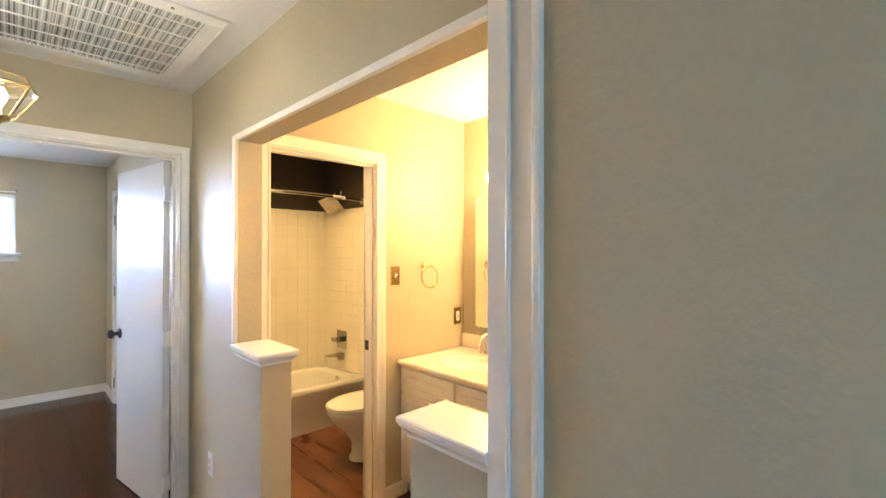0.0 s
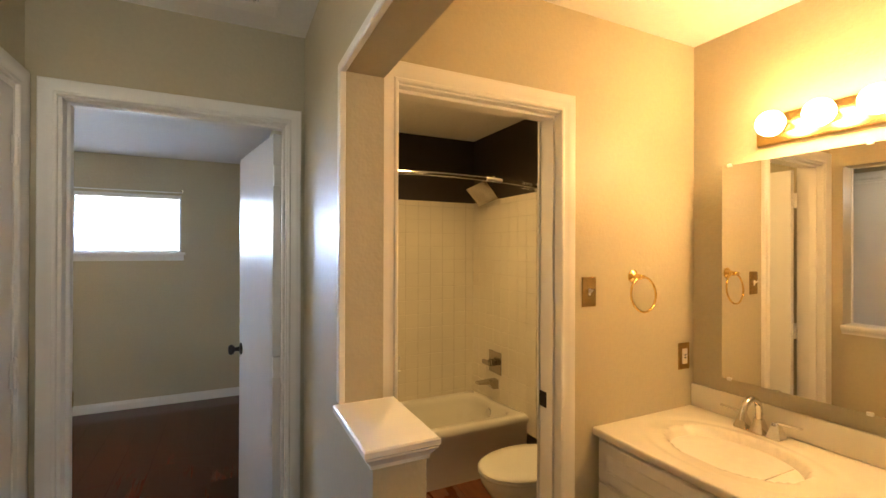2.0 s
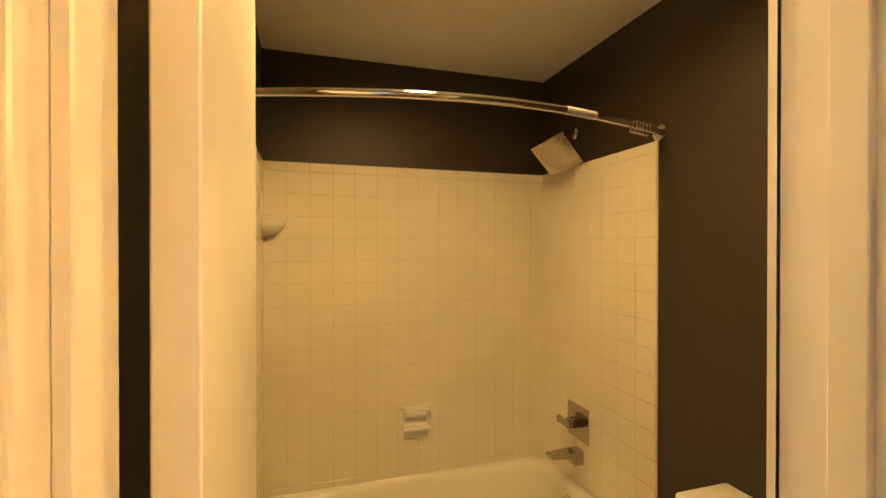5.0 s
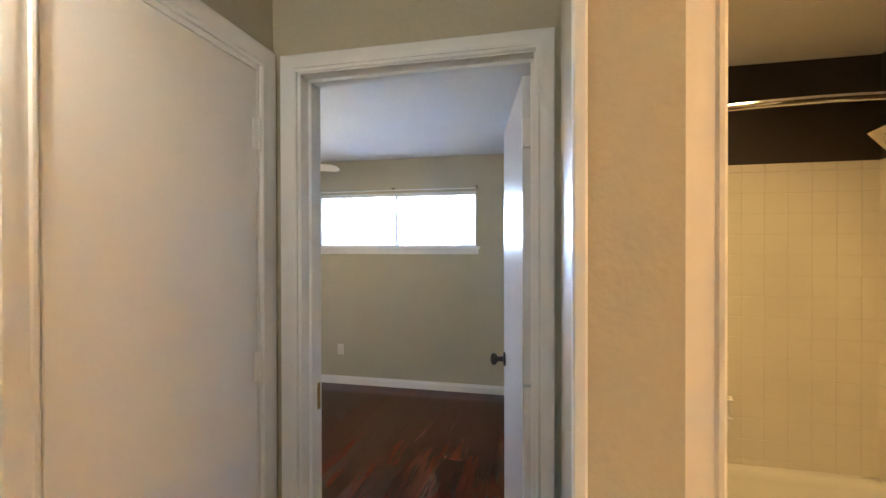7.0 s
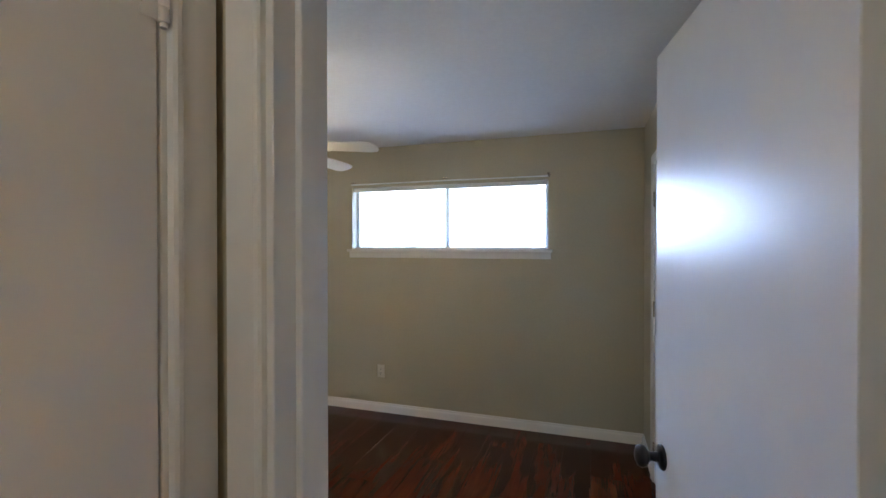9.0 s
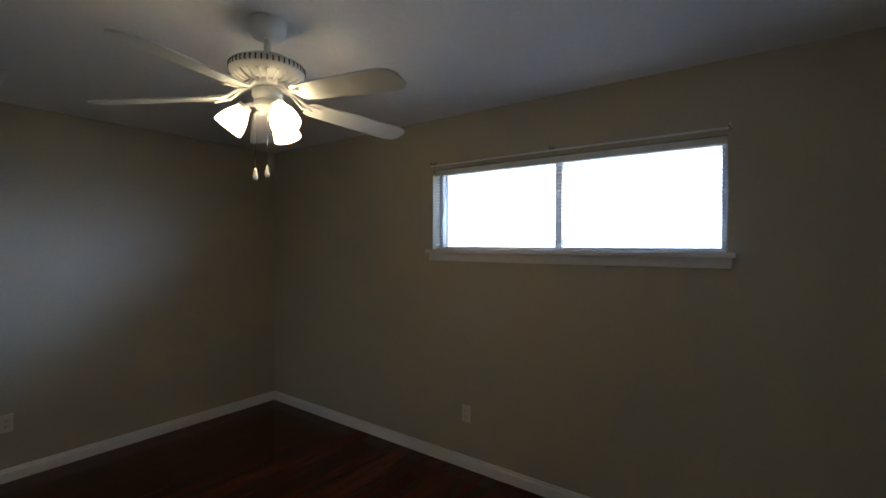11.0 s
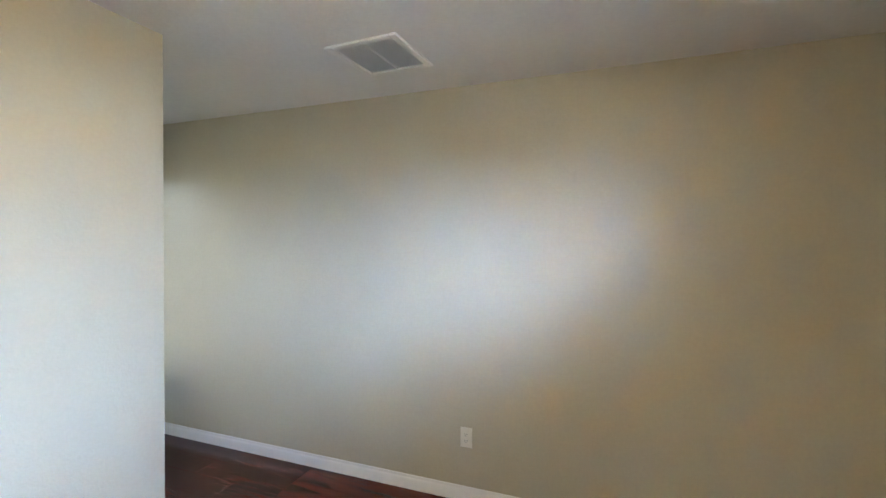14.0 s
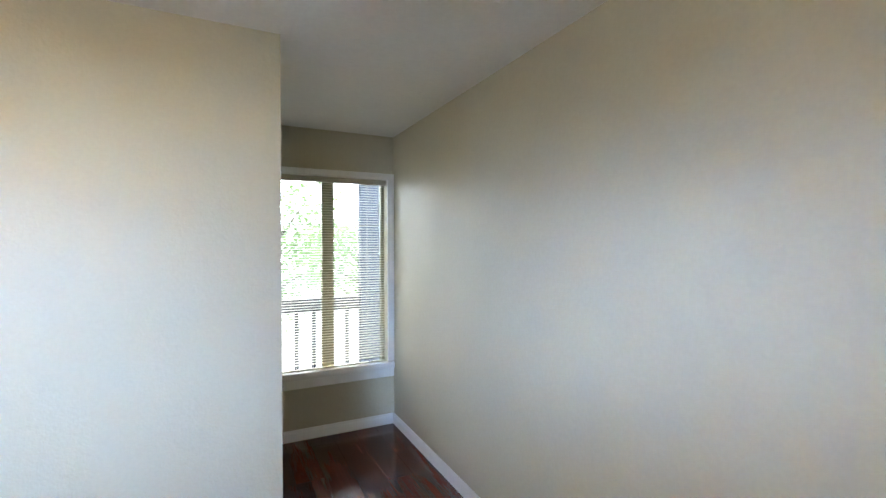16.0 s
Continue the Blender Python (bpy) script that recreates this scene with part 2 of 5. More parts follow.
POLISHED = material("polished_brass", (0.86, 0.62, 0.24), rough=0.11, metal=1.0, grain=(60, 0.04))
BRONZE = material("dark_bronze", (0.05, 0.042, 0.04), rough=0.28, metal=0.8, grain=(60, 0.1))
PLASTIC = material("ivory_plastic", (0.74, 0.70, 0.60), rough=0.35, grain=(40, 0.02))
WHITEPL = material("white_plastic", (0.80, 0.80, 0.79), rough=0.35, grain=(40, 0.02))
FANWHITE = material("fan_white_enamel", (0.80, 0.79, 0.76), rough=0.3, grain=(30, 0.02), stain=(5, 0.03))
SLAT = material("blind_slat", (0.80, 0.80, 0.80), rough=0.35, grain=(30, 0.02))
ALSLAT = material("cream_blind_slat", (0.55, 0.51, 0.38), rough=0.4, grain=(30, 0.03))
BLACK = material("black_gap", (0.01, 0.01, 0.01), rough=0.6)
BLADE = material("dusty_blade", (0.56, 0.57, 0.54), rough=0.7, grain=(70, 0.12), stain=(9, 0.2))
FILTER = material("dusty_filter", (0.26, 0.27, 0.25), rough=0.95, grain=(90, 0.3), stain=(9, 0.3), bump=[(90, 0.004)])
ALU = material("window_aluminium", (0.55, 0.56, 0.58), rough=0.4, metal=0.6, grain=(50, 0.05))
MIRROR = material("mirror_silver", (0.90, 0.90, 0.88), rough=0.0, metal=1.0)
SLOTGREY = material("slot_shade_grey", (0.10, 0.10, 0.10), rough=0.6)
PANE = clear_glass("window_glass")
GLASS = clear_glass("bevelled_glass", (1.0, 0.98, 0.94), 0.02)
BULB = glow("lit_bulb", (1.0, 0.60, 0.235), 44.0)
FANSHADE = glow("lit_frosted_shade", (1.0, 0.78, 0.46), 23.0)
HALLBULB = glow("lit_hall_bulb", (1.0, 0.90, 0.70), 112.0)
BATHBULB = glow("lit_ceiling_bulb", (1.0, 0.625, 0.225), 205.0)
# alcove window frame: the shade of backlight is put into this dark olive
BACKLIT_OLIVE = material("backlit_olive_metal", (0.22, 0.20, 0.12), rough=0.45, metal=0.2, grain=(50, 0.06))
STEEL = material("polished_fitting", (0.46, 0.43, 0.38), rough=0.16, metal=1.0, grain=(40, 0.04))
SOUTHSKY = glow("bright_south_sky", (0.80, 0.90, 1.0), 4.5)
BACKSKY = glow("bright_sky", (0.80, 0.90, 1.0), 5.0)
SCREEN = material("lcd_grey", (0.16, 0.17, 0.15), rough=0.2)
RAILWOOD = material("weathered_rail", (0.05, 0.05, 0.055), rough=0.7, grain=(40, 0.2), stain=(5, 0.2), bump=[(60, 0.001)])
SIDING = material("grey_siding", (0.065, 0.08, 0.11), rough=0.7, grain=(30, 0.12), stain=(3, 0.12), bump=[(40, 0.001)])
CONCRETE = material("pale_concrete", (0.46, 0.45, 0.42), rough=0.9, grain=(8, 0.15), stain=(0.4, 0.12))
LEAF = material("leaf", (0.12, 0.19, 0.08), rough=0.35, grain=(3, 0.35), stain=(1.0, 0.3))
lf = LEAF.node_tree
thin, both = lf.nodes.new("ShaderNodeBsdfTranslucent"), lf.nodes.new("ShaderNodeMixShader")
thin.inputs["Color"].default_value, both.inputs[0].default_value = (0.22, 0.36, 0.10, 1), 0.5
lf.links.new(lf.nodes["Principled BSDF"].outputs[0], both.inputs[1])
lf.links.new(thin.outputs[0], both.inputs[2])
lf.links.new(both.outputs[0], lf.nodes["Material Output"].inputs[0])
BARK = material("bark", (0.10, 0.075, 0.055), rough=0.9, grain=(30, 0.3), bump=[(25, 0.01)])

# ---- plan: faces of the walls, in metres ----
HL, HR = 0.298, 1.188            # hall, west and east faces
VW, VE = 1.305, 2.77            # vanity room, west and east faces
VS, VN = 0.42, 2.13             # vanity room, south and north faces
TW, TE, TS, TN = 1.30, 2.79, 2.25, 4.135   # bath room
BW, BE, BS, BN = -3.255, 1.195, 2.88, 5.934  # bedroom
KX, KY = -2.195, 2.966          # the closet block's corner in the bedroom
AY = 1.445                      # face of the alcove's end wall
DY = 2.752                       # hall face of the bedroom door wall
HS = -1.70                      # hall's end behind the walk
CB, CH, CV, CT = 2.41, 2.397, 2.425, 2.445   # ceilings


def walls(name, boxes, mat, label):
    bm = B()
    for b in boxes:
        box(bm, *b)
    return setting(name, bm, mat, label, "wall")


TOP = 2.60
# hall east wall with the wide opening over two half walls
OY0, OY1, OZ = 0.566, 2.062, 2.012
walls("wall_hall_east", [(HR, HS, 0, VW, OY0, TOP), (HR, OY1, 0, VW, DY, TOP), (HR, OY0, OZ, VW, OY1, TOP)], WALL, "tan painted hall wall with a wide cased opening")
walls("wall_hall_west", [(HL - 0.12, HS, 0, HL, 2.056, TOP), (HL - 0.12, 2.692, 0, HL, DY, TOP), (HL - 0.12, 2.056, 2.04, HL, 2.692, TOP)], WALL, "tan painted hall wall round a closet door")
walls("wall_hall_south", [(HL - 0.12, HS - 0.12, 0, VW, HS, TOP)], WALL, "plain tan painted wall closing the hall")
walls("wall_bedroom_door", [(0.0, DY, 0, 0.376, BS, TOP), (1.136, DY, 0, BE, BS, TOP), (0.376, DY, 2.05, 1.136, BS, TOP)], WALL, "tan painted wall round the bedroom doorway")
walls("wall_closet_block", [(KX, AY - 0.12, 0, KX + 0.12, KY, TOP), (KX + 0.12, KY - 0.12, 0, 0.0, KY, TOP), (-0.12, DY, 0, 0.0, KY - 0.12, TOP)], WALL, "tan painted wall block with a sharp outer corner")
walls("wall_closet_back", [(-0.62, 1.80, 0, HL - 0.12, 1.92, TOP), (-0.62, 1.92, 0, -0.50, DY + 0.1, TOP)], WALL, "plain closet wall behind the hall door")
walls("wall_bedroom_west", [(BW - 0.12, AY - 0.12, 0, BW, BN + 0.16, TOP)], WALL, "long tan painted bedroom wall")
NX0, NX1, NZ0, NZ1 = -1.298, 0.484, 1.476, 2.052
walls("wall_bedroom_north", [(BW, BN, 0, NX0, BN + 0.16, TOP), (NX1, BN, 0, BE + 0.1, BN + 0.16, TOP), (NX0, BN, 0, NX1, BN + 0.16, NZ0), (NX0, BN, NZ1, NX1, BN + 0.16, TOP)], WALL, "tan painted bedroom wall with a long high window")
CY0, CY1 = 4.660, 5.385
walls("wall_bedroom_east", [(BE, BS, 0, BE + 0.1, CY0, TOP), (BE, CY1, 0, BE + 0.1, BN, TOP), (BE, CY0, 2.045, BE + 0.1, CY1, TOP), (BE + 0.1, CY0 - 0.2, 0, BE + 0.14, CY1 + 0.2, TOP)], WALL, "tan painted bedroom wall round a closed door")
AX0, AX1, AZ0, AZ1 = -3.200, -2.262, 0.485, 2.043
walls("wall_alcove_end", [(BW, AY - 0.14, 0, AX0, AY, TOP), (AX1, AY - 0.14, 0, KX, AY, TOP), (AX0, AY - 0.14, 0, AX1, AY, AZ0), (AX0, AY - 0.14, AZ1, AX1, AY, TOP)], WALL, "tan painted alcove wall round a tall window")
TX0, TX1 = 1.355, 2.032
walls("wall_vanity_north", [(VW, VN, 0, TX0, 2.19, TOP), (TX1, VN, 0, VE, 2.19, TOP), (TX0, VN, 2.045, TX1, 2.19, TOP)], WALL, "tan painted vanity wall round the bath doorway")
walls("wall_bath_south", [(TW, 2.19, 0, TX0, TS, TOP), (TX1, 2.19, 0, TE, TS, TOP), (TX0, 2.19, 2.045, TX1, TS, TOP)], DARKWALL, "dark brown painted bath wall")
walls("wall_vanity_east", [(VE, VS - 0.12, 0, VE + 0.12, 2.19, TOP)], WALL, "tan painted wall behind the vanity")
walls("wall_vanity_south", [(VW, VS - 0.12, 0, VE, VS, TOP)], WALL, "plain tan painted wall at the vanity's end")
wall_be = walls("wall_bath_east", [(TE, 2.19, 0, TE + 0.12, TN + 0.12, TOP)], DARKWALL, "dark brown painted bath wall above cream tiles")
wall_bn = walls("wall_bath_north", [(TW, TN, 0, TE, TN + 0.12, TOP)], DARKWALL, "dark brown painted wall over the tub tiles")
wall_bw = walls("wall_bath_west", [(TW - 0.005, 2.25, 0, TW, TN + 0.1, TOP)], DARKWALL, "dark brown painted bath wall behind the door")


def slab(name, rects, z, mat, label, thick=0.1):
    bm = B()
    for x0, y0, x1, y1 in rects:
        box(bm, x0, y0, z, x1, y1, z + thick)
    return setting(name, bm, mat, label, "ceiling")


slab("ceiling_bedroom", [(BW, KY, BE, BN), (0.0, BS, BE, KY), (BW, AY, KX, KY)], CB, CEIL, "white textured bedroom ceiling")
slab("ceiling_hall", [(HL, HS, HR, DY)], CH, CEIL, "white textured hall ceiling")
slab("ceiling_vanity", [(VW, VS, VE, VN)], CV, CEIL, "white textured vanity ceiling")
slab("ceiling_bath", [(TW, TS, TE, TN)], CT, CEIL, "white painted bath ceiling")
bm = B()
box(bm, BW - 0.1, AY - 0.1, 2.60, VE + 0.1, BN + 0.15, 2.66)
box(bm, HL - 0.2, HS - 0.1, 2.60, VE + 0.1, AY - 0.1, 2.66)
setting("roof_deck", bm, CEIL, "plain deck closing the rooms above", "roof")

bm = B()
box(bm, BW - 0.1, AY - 0.1, -0.12, BE + 0.1, BN + 0.15, -0.012)
box(bm, HL - 0.2, HS - 0.1, -0.12, VE + 0.1, AY - 0.1, -0.012)
box(bm, BE + 0.1, AY - 0.1, -0.12, VE + 0.1, TN + 0.1, -0.012)
subfloor = setting("floor", bm, UNDER, "dark cherry laminate plank floor", "floor")


# ---- trim ----
PROFILE = [(0.0, 0.0), (0.0, 0.010), (0.004, 0.013), (0.010, 0.013), (0.014, 0.010), (0.030, 0.012), (0.040, 0.017), (0.056, 0.018), (0.060, 0.014), (0.060, 0.0)]


def casing(bm, a0, a1, top, place, bottom=0.0, width=0.060, closed=False):
    """A mitred frame round an opening a0..a1 wide; place(along, up, out) gives the point."""
    k = width / 0.060
    rows = []
    for u, w in PROFILE:
        u *= k
        low = bottom - (u if closed else 0)
        rows.append([(a0 - u, low, w), (a0 - u, top + u, w), (a1 + u, top + u, w), (a1 + u, low, w)])
    vs = [[bm.verts.new(place(*p)) for p in row] for row in rows]
    for r, s in zip(vs, vs[1:]):
        for i in range(4 if closed else 3):
            j = (i + 1) % 4
            bm.faces.new((r[i], r[j], s[j], s[i]))
    if not closed:
        bm.faces.new([r[0] for r in vs])
        bm.faces.new([r[3] for r in vs][::-1])
    return bm


def trim(name, bm, label, mat=None):
    return setting(name, bm, mat or TRIM, label, "trim", smooth=30)


def jamb(bm, a0, a1, top, d0, d1, place, stop=None):
    """The lining of a doorway, 20 mm thick, with a stop strip."""
    t = 0.02

    def bx(p, q):
        (x0, y0, z0), (x1, y1, z1) = place(*p), place(*q)
        box(bm, min(x0, x1), min(y0, y1), min(z0, z1), max(x0, x1), max(y0, y1), max(z0, z1), 0.0015)
    bx((a0, 0, d0), (a0 + t, top - t, d1))
    bx((a1 - t, 0, d0), (a1, top - t, d1))
    bx((a0, top - t, d0), (a1, top, d1))
    if stop:
        bx((a0 + t, 0, stop), (a0 + t + 0.011, top - t, stop + 0.035))
        bx((a1 - t - 0.011, 0, stop), (a1 - t, top - t, stop + 0.035))
        bx((a0 + t, top - t - 0.011, stop), (a1 - t, top - t, stop + 0.035))
    return bm


# bedroom doorway
trim("trim_bedroom_doorway", casing(B(), 0.385, 1.121, 2.035, lambda a, z, w: (a, DY - w, z), width=0.052), "white painted door casing")
trim("trim_bedroom_doorway_inside", casing(B(), 0.385, 1.121, 2.035, lambda a, z, w: (a, BS + w, z), width=0.052), "white painted door casing")
trim("trim_bedroom_jamb", jamb(B(), 0.376, 1.136, 2.05, DY, BS, lambda a, z, d: (a, d, z), DY + 0.045), "white painted door lining")
# bath doorway
trim("trim_bath_doorway", casing(B(), 1.371, 2.008, 2.032, lambda a, z, w: (a, VN - w, z), width=0.063), "white painted door casing")
trim("trim_bath_doorway_inside", casing(B(), 1.371, 2.008, 2.032, lambda a, z, w: (a, TS + w, z), width=0.055), "white painted door casing")
trim("trim_bath_jamb", jamb(B(), 1.355, 2.032, 2.045, VN, TS, lambda a, z, d: (a, d, z), VN + 0.03), "white painted door lining")
# hall closet doorway
trim("trim_hall_closet", casing(B(), 2.067, 2.681, 2.036, lambda a, z, w: (HL + w, a, z), width=0.062), "white painted closet door casing")
trim("trim_hall_closet_jamb", jamb(B(), 2.056, 2.692, 2.04, -HL, -HL + 0.12, lambda a, z, d: (-d, a, z)), "white painted door lining")
# bedroom closet doorway
trim("trim_bedroom_closet", casing(B(), CY0 + 0.01, CY1 - 0.01, 2.035, lambda a, z, w: (BE - w, a, z), width=0.060), "white painted closet door casing")
trim("trim_bedroom_closet_jamb", jamb(B(), CY0, CY1, 2.045, BE, BE + 0.1, lambda a, z, d: (d, a, z)), "white painted door lining")
# edge strips round the wide opening
bm = B()
box(bm, HR - 0.012, OY1 - 0.006, 1.0935, HR + 0.006, OY1 + 0.022, OZ + 0.022, 0.003)
box(bm, HR - 0.012, OY0 + 0.006, OZ - 0.006, HR + 0.006, OY1 - 0.006, OZ + 0.022, 0.003)
trim("trim_opening_edge", bm, "white painted edge strip round the vanity opening")
bm = B()
box(bm, HR - 0.014, OY0 - 0.048, 0, HR + 0.004, OY0 + 0.006, 2.046, 0.003)
box(bm, HR - 0.006, OY0 - 0.105, 0, HR + 0.002, OY0 - 0.048, CH, 0.002)
tube(bm, [(HR - 0.012, OY0 - 0.048, 0), (HR - 0.012, OY0 - 0.048, 2.046)], 0.006, 8)
box(bm, HR - 0.016, OY0 - 0.125, 0, HR + 0.002, OY0 - 0.105, CH, 0.004, 2)
trim("trim_opening_post", bm, "white painted flat post casing beside the opening")


def half_wall(name, y0, y1, end):
    """A half wall with a moulded white cap; end is the side on which it stands free."""
    t = thing(name, (HR, (y0 + y1) / 2, 0), "tan painted half wall with a moulded white cap", "half wall", "half walls of the vanity opening", "structure")
    hy = (y1 - y0) / 2
    part("wall_body", box(B(), 0.0, -hy, 0, 0.128, hy, 1.041), WALL, t)
    e0 = -hy - (0.028 if end < 0 else 0)
    e1 = hy + (0.028 if end > 0 else 0)
    rings = []
    for o, z in ((-0.020, 1.041), (-0.019, 1.050), (-0.010, 1.062), (-0.004, 1.068), (-0.004, 1.072), (0.0, 1.076), (0.0, 1.088), (-0.004, 1.092)):
        a = e0 - (o if end < 0 else 0)
        b = e1 + (o if end > 0 else 0)
        rings.append([(-0.026 - o, a, z), (0.152 + o, a, z), (0.152 + o, b, z), (-0.026 - o, b, z)])
    part("cap", loft(B(), rings), TRIM, t, "white painted moulded cap", 30)
    return t


half_wall("half_wall", 1.776, OY1, -1)
half_wall("half_wall", OY0, 0.835, 1)


# baseboards
def base_run(bm, x0, y0, x1, y1, nx, ny):
    """A moulded baseboard from one point to the other; (nx, ny) points into the room."""
    prof = [(0.0, 0.0), (0.013, 0.0), (0.013, 0.055), (0.011, 0.064), (0.007, 0.070), (0.007, 0.078), (0.004, 0.085), (0.0, 0.085)]
    loft(bm, [[(x + nx * w, y + ny * w, z) for w, z in prof] for x, y in ((x0, y0), (x1, y1))])


def baseboard(name, runs, label="white painted moulded baseboard"):
    bm = B()
    for r in runs:
        base_run(bm, *r)
    return trim(name, bm, label)


baseboard("baseboard_bedroom_west", [(BW, AY, BW, BN, 1, 0)])
baseboard("baseboard_bedroom_north", [(BW + 0.013, BN, BE, BN, 0, -1)])
baseboard("baseboard_bedroom_east", [(BE, 3.0, BE, CY0 - 0.052, -1, 0), (BE, CY1 + 0.052, BE, BN - 0.013, -1, 0)])
baseboard("baseboard_alcove", [(BW + 0.013, AY, KX, AY, 0, 1)])
baseboard("baseboard_closet_block", [(KX, AY + 0.013, KX, KY + 0.013, -1, 0), (KX, KY, 0.0, KY, 0, 1)])
baseboard("baseboard_hall", [(HR, OY1 + 0.0, HR, DY, -1, 0), (HL, HS, HL, 2.004, 1, 0), (HR, HS, HR, OY0 - 0.13, -1, 0)])
baseboard("baseboard_vanity", [(2.078, VN, 2.24, VN, 0, -1)])
baseboard("baseboard_bath", [(TE, 2.27, TE, 3.25, -1, 0), (TW, 2.27, TW, 3.25, 1, 0)])


# ---- floor planks ----
def planks(name, rects, width, length, mat, seed, label=""):
    rng = random.Random(seed)
    for x0, y0, x1, y1 in rects:
        n = max(1, round((x1 - x0) / width))
        w = (x1 - x0) / n
        for i in range(n):
            y = y0 - rng.random() * length
            while y < y1:
                a, b = max(y, y0), min(y + length, y1)
                if b - a > 0.02:
                    me = to_mesh(name, box(B(), x0 + i * w + 0.0006, a + 0.0006, -0.011, x0 + (i + 1) * w - 0.0006, b - 0.0006, 0.0, 0.0008), mat, 0)
                    piece(name, me, subfloor)
                y += length


# ---- doors ----
def knob(parent, loc, direction, name="handle"):
    """A round door knob with its rose, standing out along direction."""
    bm = B()
    m = Vector(direction).to_track_quat("Z", "Y").to_matrix().to_4x4()
    lathe(bm, [(0.0, 0.0), (0.032, 0.0), (0.033, 0.004), (0.028, 0.009), (0.013, 0.012), (0.011, 0.03), (0.016, 0.036), (0.026, 0.043), (0.0285, 0.053), (0.025, 0.062), (0.014, 0.067), (0.0, 0.068)], 24, m=Matrix.Translation(loc) @ m)
    return part(name, bm, BRONZE, parent, "dark bronze round knob", 60)


def hinge(parent, loc, axis="y", mat=None):
    """A butt hinge: knuckles and two plates."""
    bm = B()
    for k in range(5):
        tube(bm, [(0, 0, -0.045 + k * 0.018 + 0.0008), (0, 0, -0.045 + (k + 1) * 0.018 - 0.0008)], 0.0065, 10)
    tube(bm, [(0, 0, -0.050), (0, 0, 0.050)], 0.0045, 8)
    if axis == "y":
        box(bm, -0.004, -0.028, -0.044, -0.0015, 0.028, 0.044, 0.0008)
    else:
        box(bm, -0.028, 0.0015, -0.044, 0.028, 0.004, 0.044, 0.0008)
    bmesh.ops.translate(bm, vec=loc, verts=bm.verts)
    return part("hinge", bm, mat or DOOR, parent, "", 40)


def leaf(bm, w, h, t=0.035):
    """A flush door leaf along +y from the hinge, thickness towards -x."""
    return box(bm, -t, 0.0, 0.0, 0.0, w, h, 0.002)


# bedroom door, standing open into the bedroom
d = thing("door_1", (1.112, 2.897, 0.008), "white flush door standing open into the bedroom", "door", kind="structure", rz=radians(9.5))
part("leaf", leaf(B(), 0.700, 2.012), DOOR, d)
knob(d, (-0.035, 0.645, 0.962), (-1, 0, 0))
knob(d, (0.0, 0.645, 0.962), (1, 0, 0))
bm = B()
box(bm, -0.029, 0.6995, 0.925, -0.006, 0.7012, 0.985, 0.0005)
part("latch_plate", bm, BRASS, d, "worn brass latch plate")
for z in (0.18, 1.00, 1.83):
    bm = B()
    box(bm, -0.036, -0.022, z - 0.045, -0.004, 0.001, z + 0.045, 0.002)
    tube(bm, [(0.004, -0.008, z - 0.047), (0.004, -0.008, z + 0.047)], 0.006, 8)
    part("hinge", bm, TRIM, d, "hinge painted over white")
# bath door, standing open against the bath wall
d = thing("door_2", (1.423, 2.272, 0.008), "white flush door standing open into the bath room", "door", kind="structure", rz=radians(2.1))
part("leaf", leaf(B(), 0.605, 2.005, 0.036), DOOR, d)
for s in (-1, 1):
    knob(d, (-0.036 if s < 0 else 0.0, 0.545, 0.92), (s, 0, 0))
for z in (0.18, 1.02, 1.82):
    bm = B()
    box(bm, -0.046, -0.010, z - 0.045, -0.020, -0.0005, z + 0.045, 0.001)
    tube(bm, [(-0.046, -0.006, z - 0.047), (-0.046, -0.006, z + 0.047)], 0.006, 8)
    part("hinge", bm, TRIM, d, "hinge painted over white")
# closed hall closet door
d = thing("door_3", (HL, 2.079, 0.01), "closed white flush closet door in the hall", "door", kind="structure")
part("leaf", leaf(B(), 0.590, 2.008), DOOR, d)
knob(d, (0.0, 0.06, 0.925), (1, 0, 0))
for z in (0.20, 1.118, 1.815):
    hinge(d, (0.006, 0.593, z), "y", TRIM)
# closed bedroom closet door
d = thing("door_4", (BE + 0.035, CY0 + 0.022, 0.01), "closed white flush closet door in the bedroom", "door", kind="structure")
part("leaf", leaf(B(), CY1 - CY0 - 0.044, 2.012), DOOR, d)
knob(d, (-0.035, 0.062, 0.975), (-1, 0, 0))
for z in (0.20, 1.10, 1.80):
    hinge(d, (-0.041, CY1 - CY0 - 0.040, z), "y", NICKEL)
# strike plates
bm = B()
box(bm, 0.396, 2.825, 0.935, 0.3985, 2.868, 1.025, 0.0006)
box(bm, 0.398, 2.842, 0.95, 0.406, 2.852, 1.005, 0.001)
trim("trim_strike_bedroom", bm, "worn brass strike plate", BRASS)
bm = B()
box(bm, 2.0095, 2.195, 0.908, 2.012, 2.246, 0.968, 0.0006)
trim("trim_strike_bath", bm, "dark bronze strike plate", BRONZE)


# ---- windows ----
w = thing("window_1", ((NX0 + NX1) / 2, BN, NZ0), "long high sliding window glaring with daylight", "window", kind="structure")
hx, hz = (NX1 - NX0) / 2, NZ1 - NZ0
bm = B()
for b in ((-hx, 0.085, 0, -hx + 0.03, 0.125, hz), (hx - 0.03, 0.085, 0, hx, 0.125, hz), (-hx + 0.03, 0.085, 0, hx - 0.03, 0.125, 0.03), (-hx + 0.03, 0.085, hz - 0.03, hx - 0.03, 0.125, hz), (-0.008, 0.085, 0.03, 0.034, 0.125, hz - 0.03)):
    box(bm, *b, 0.002)
part("window_frame", bm, ALU, w, "white metal sliding frame")
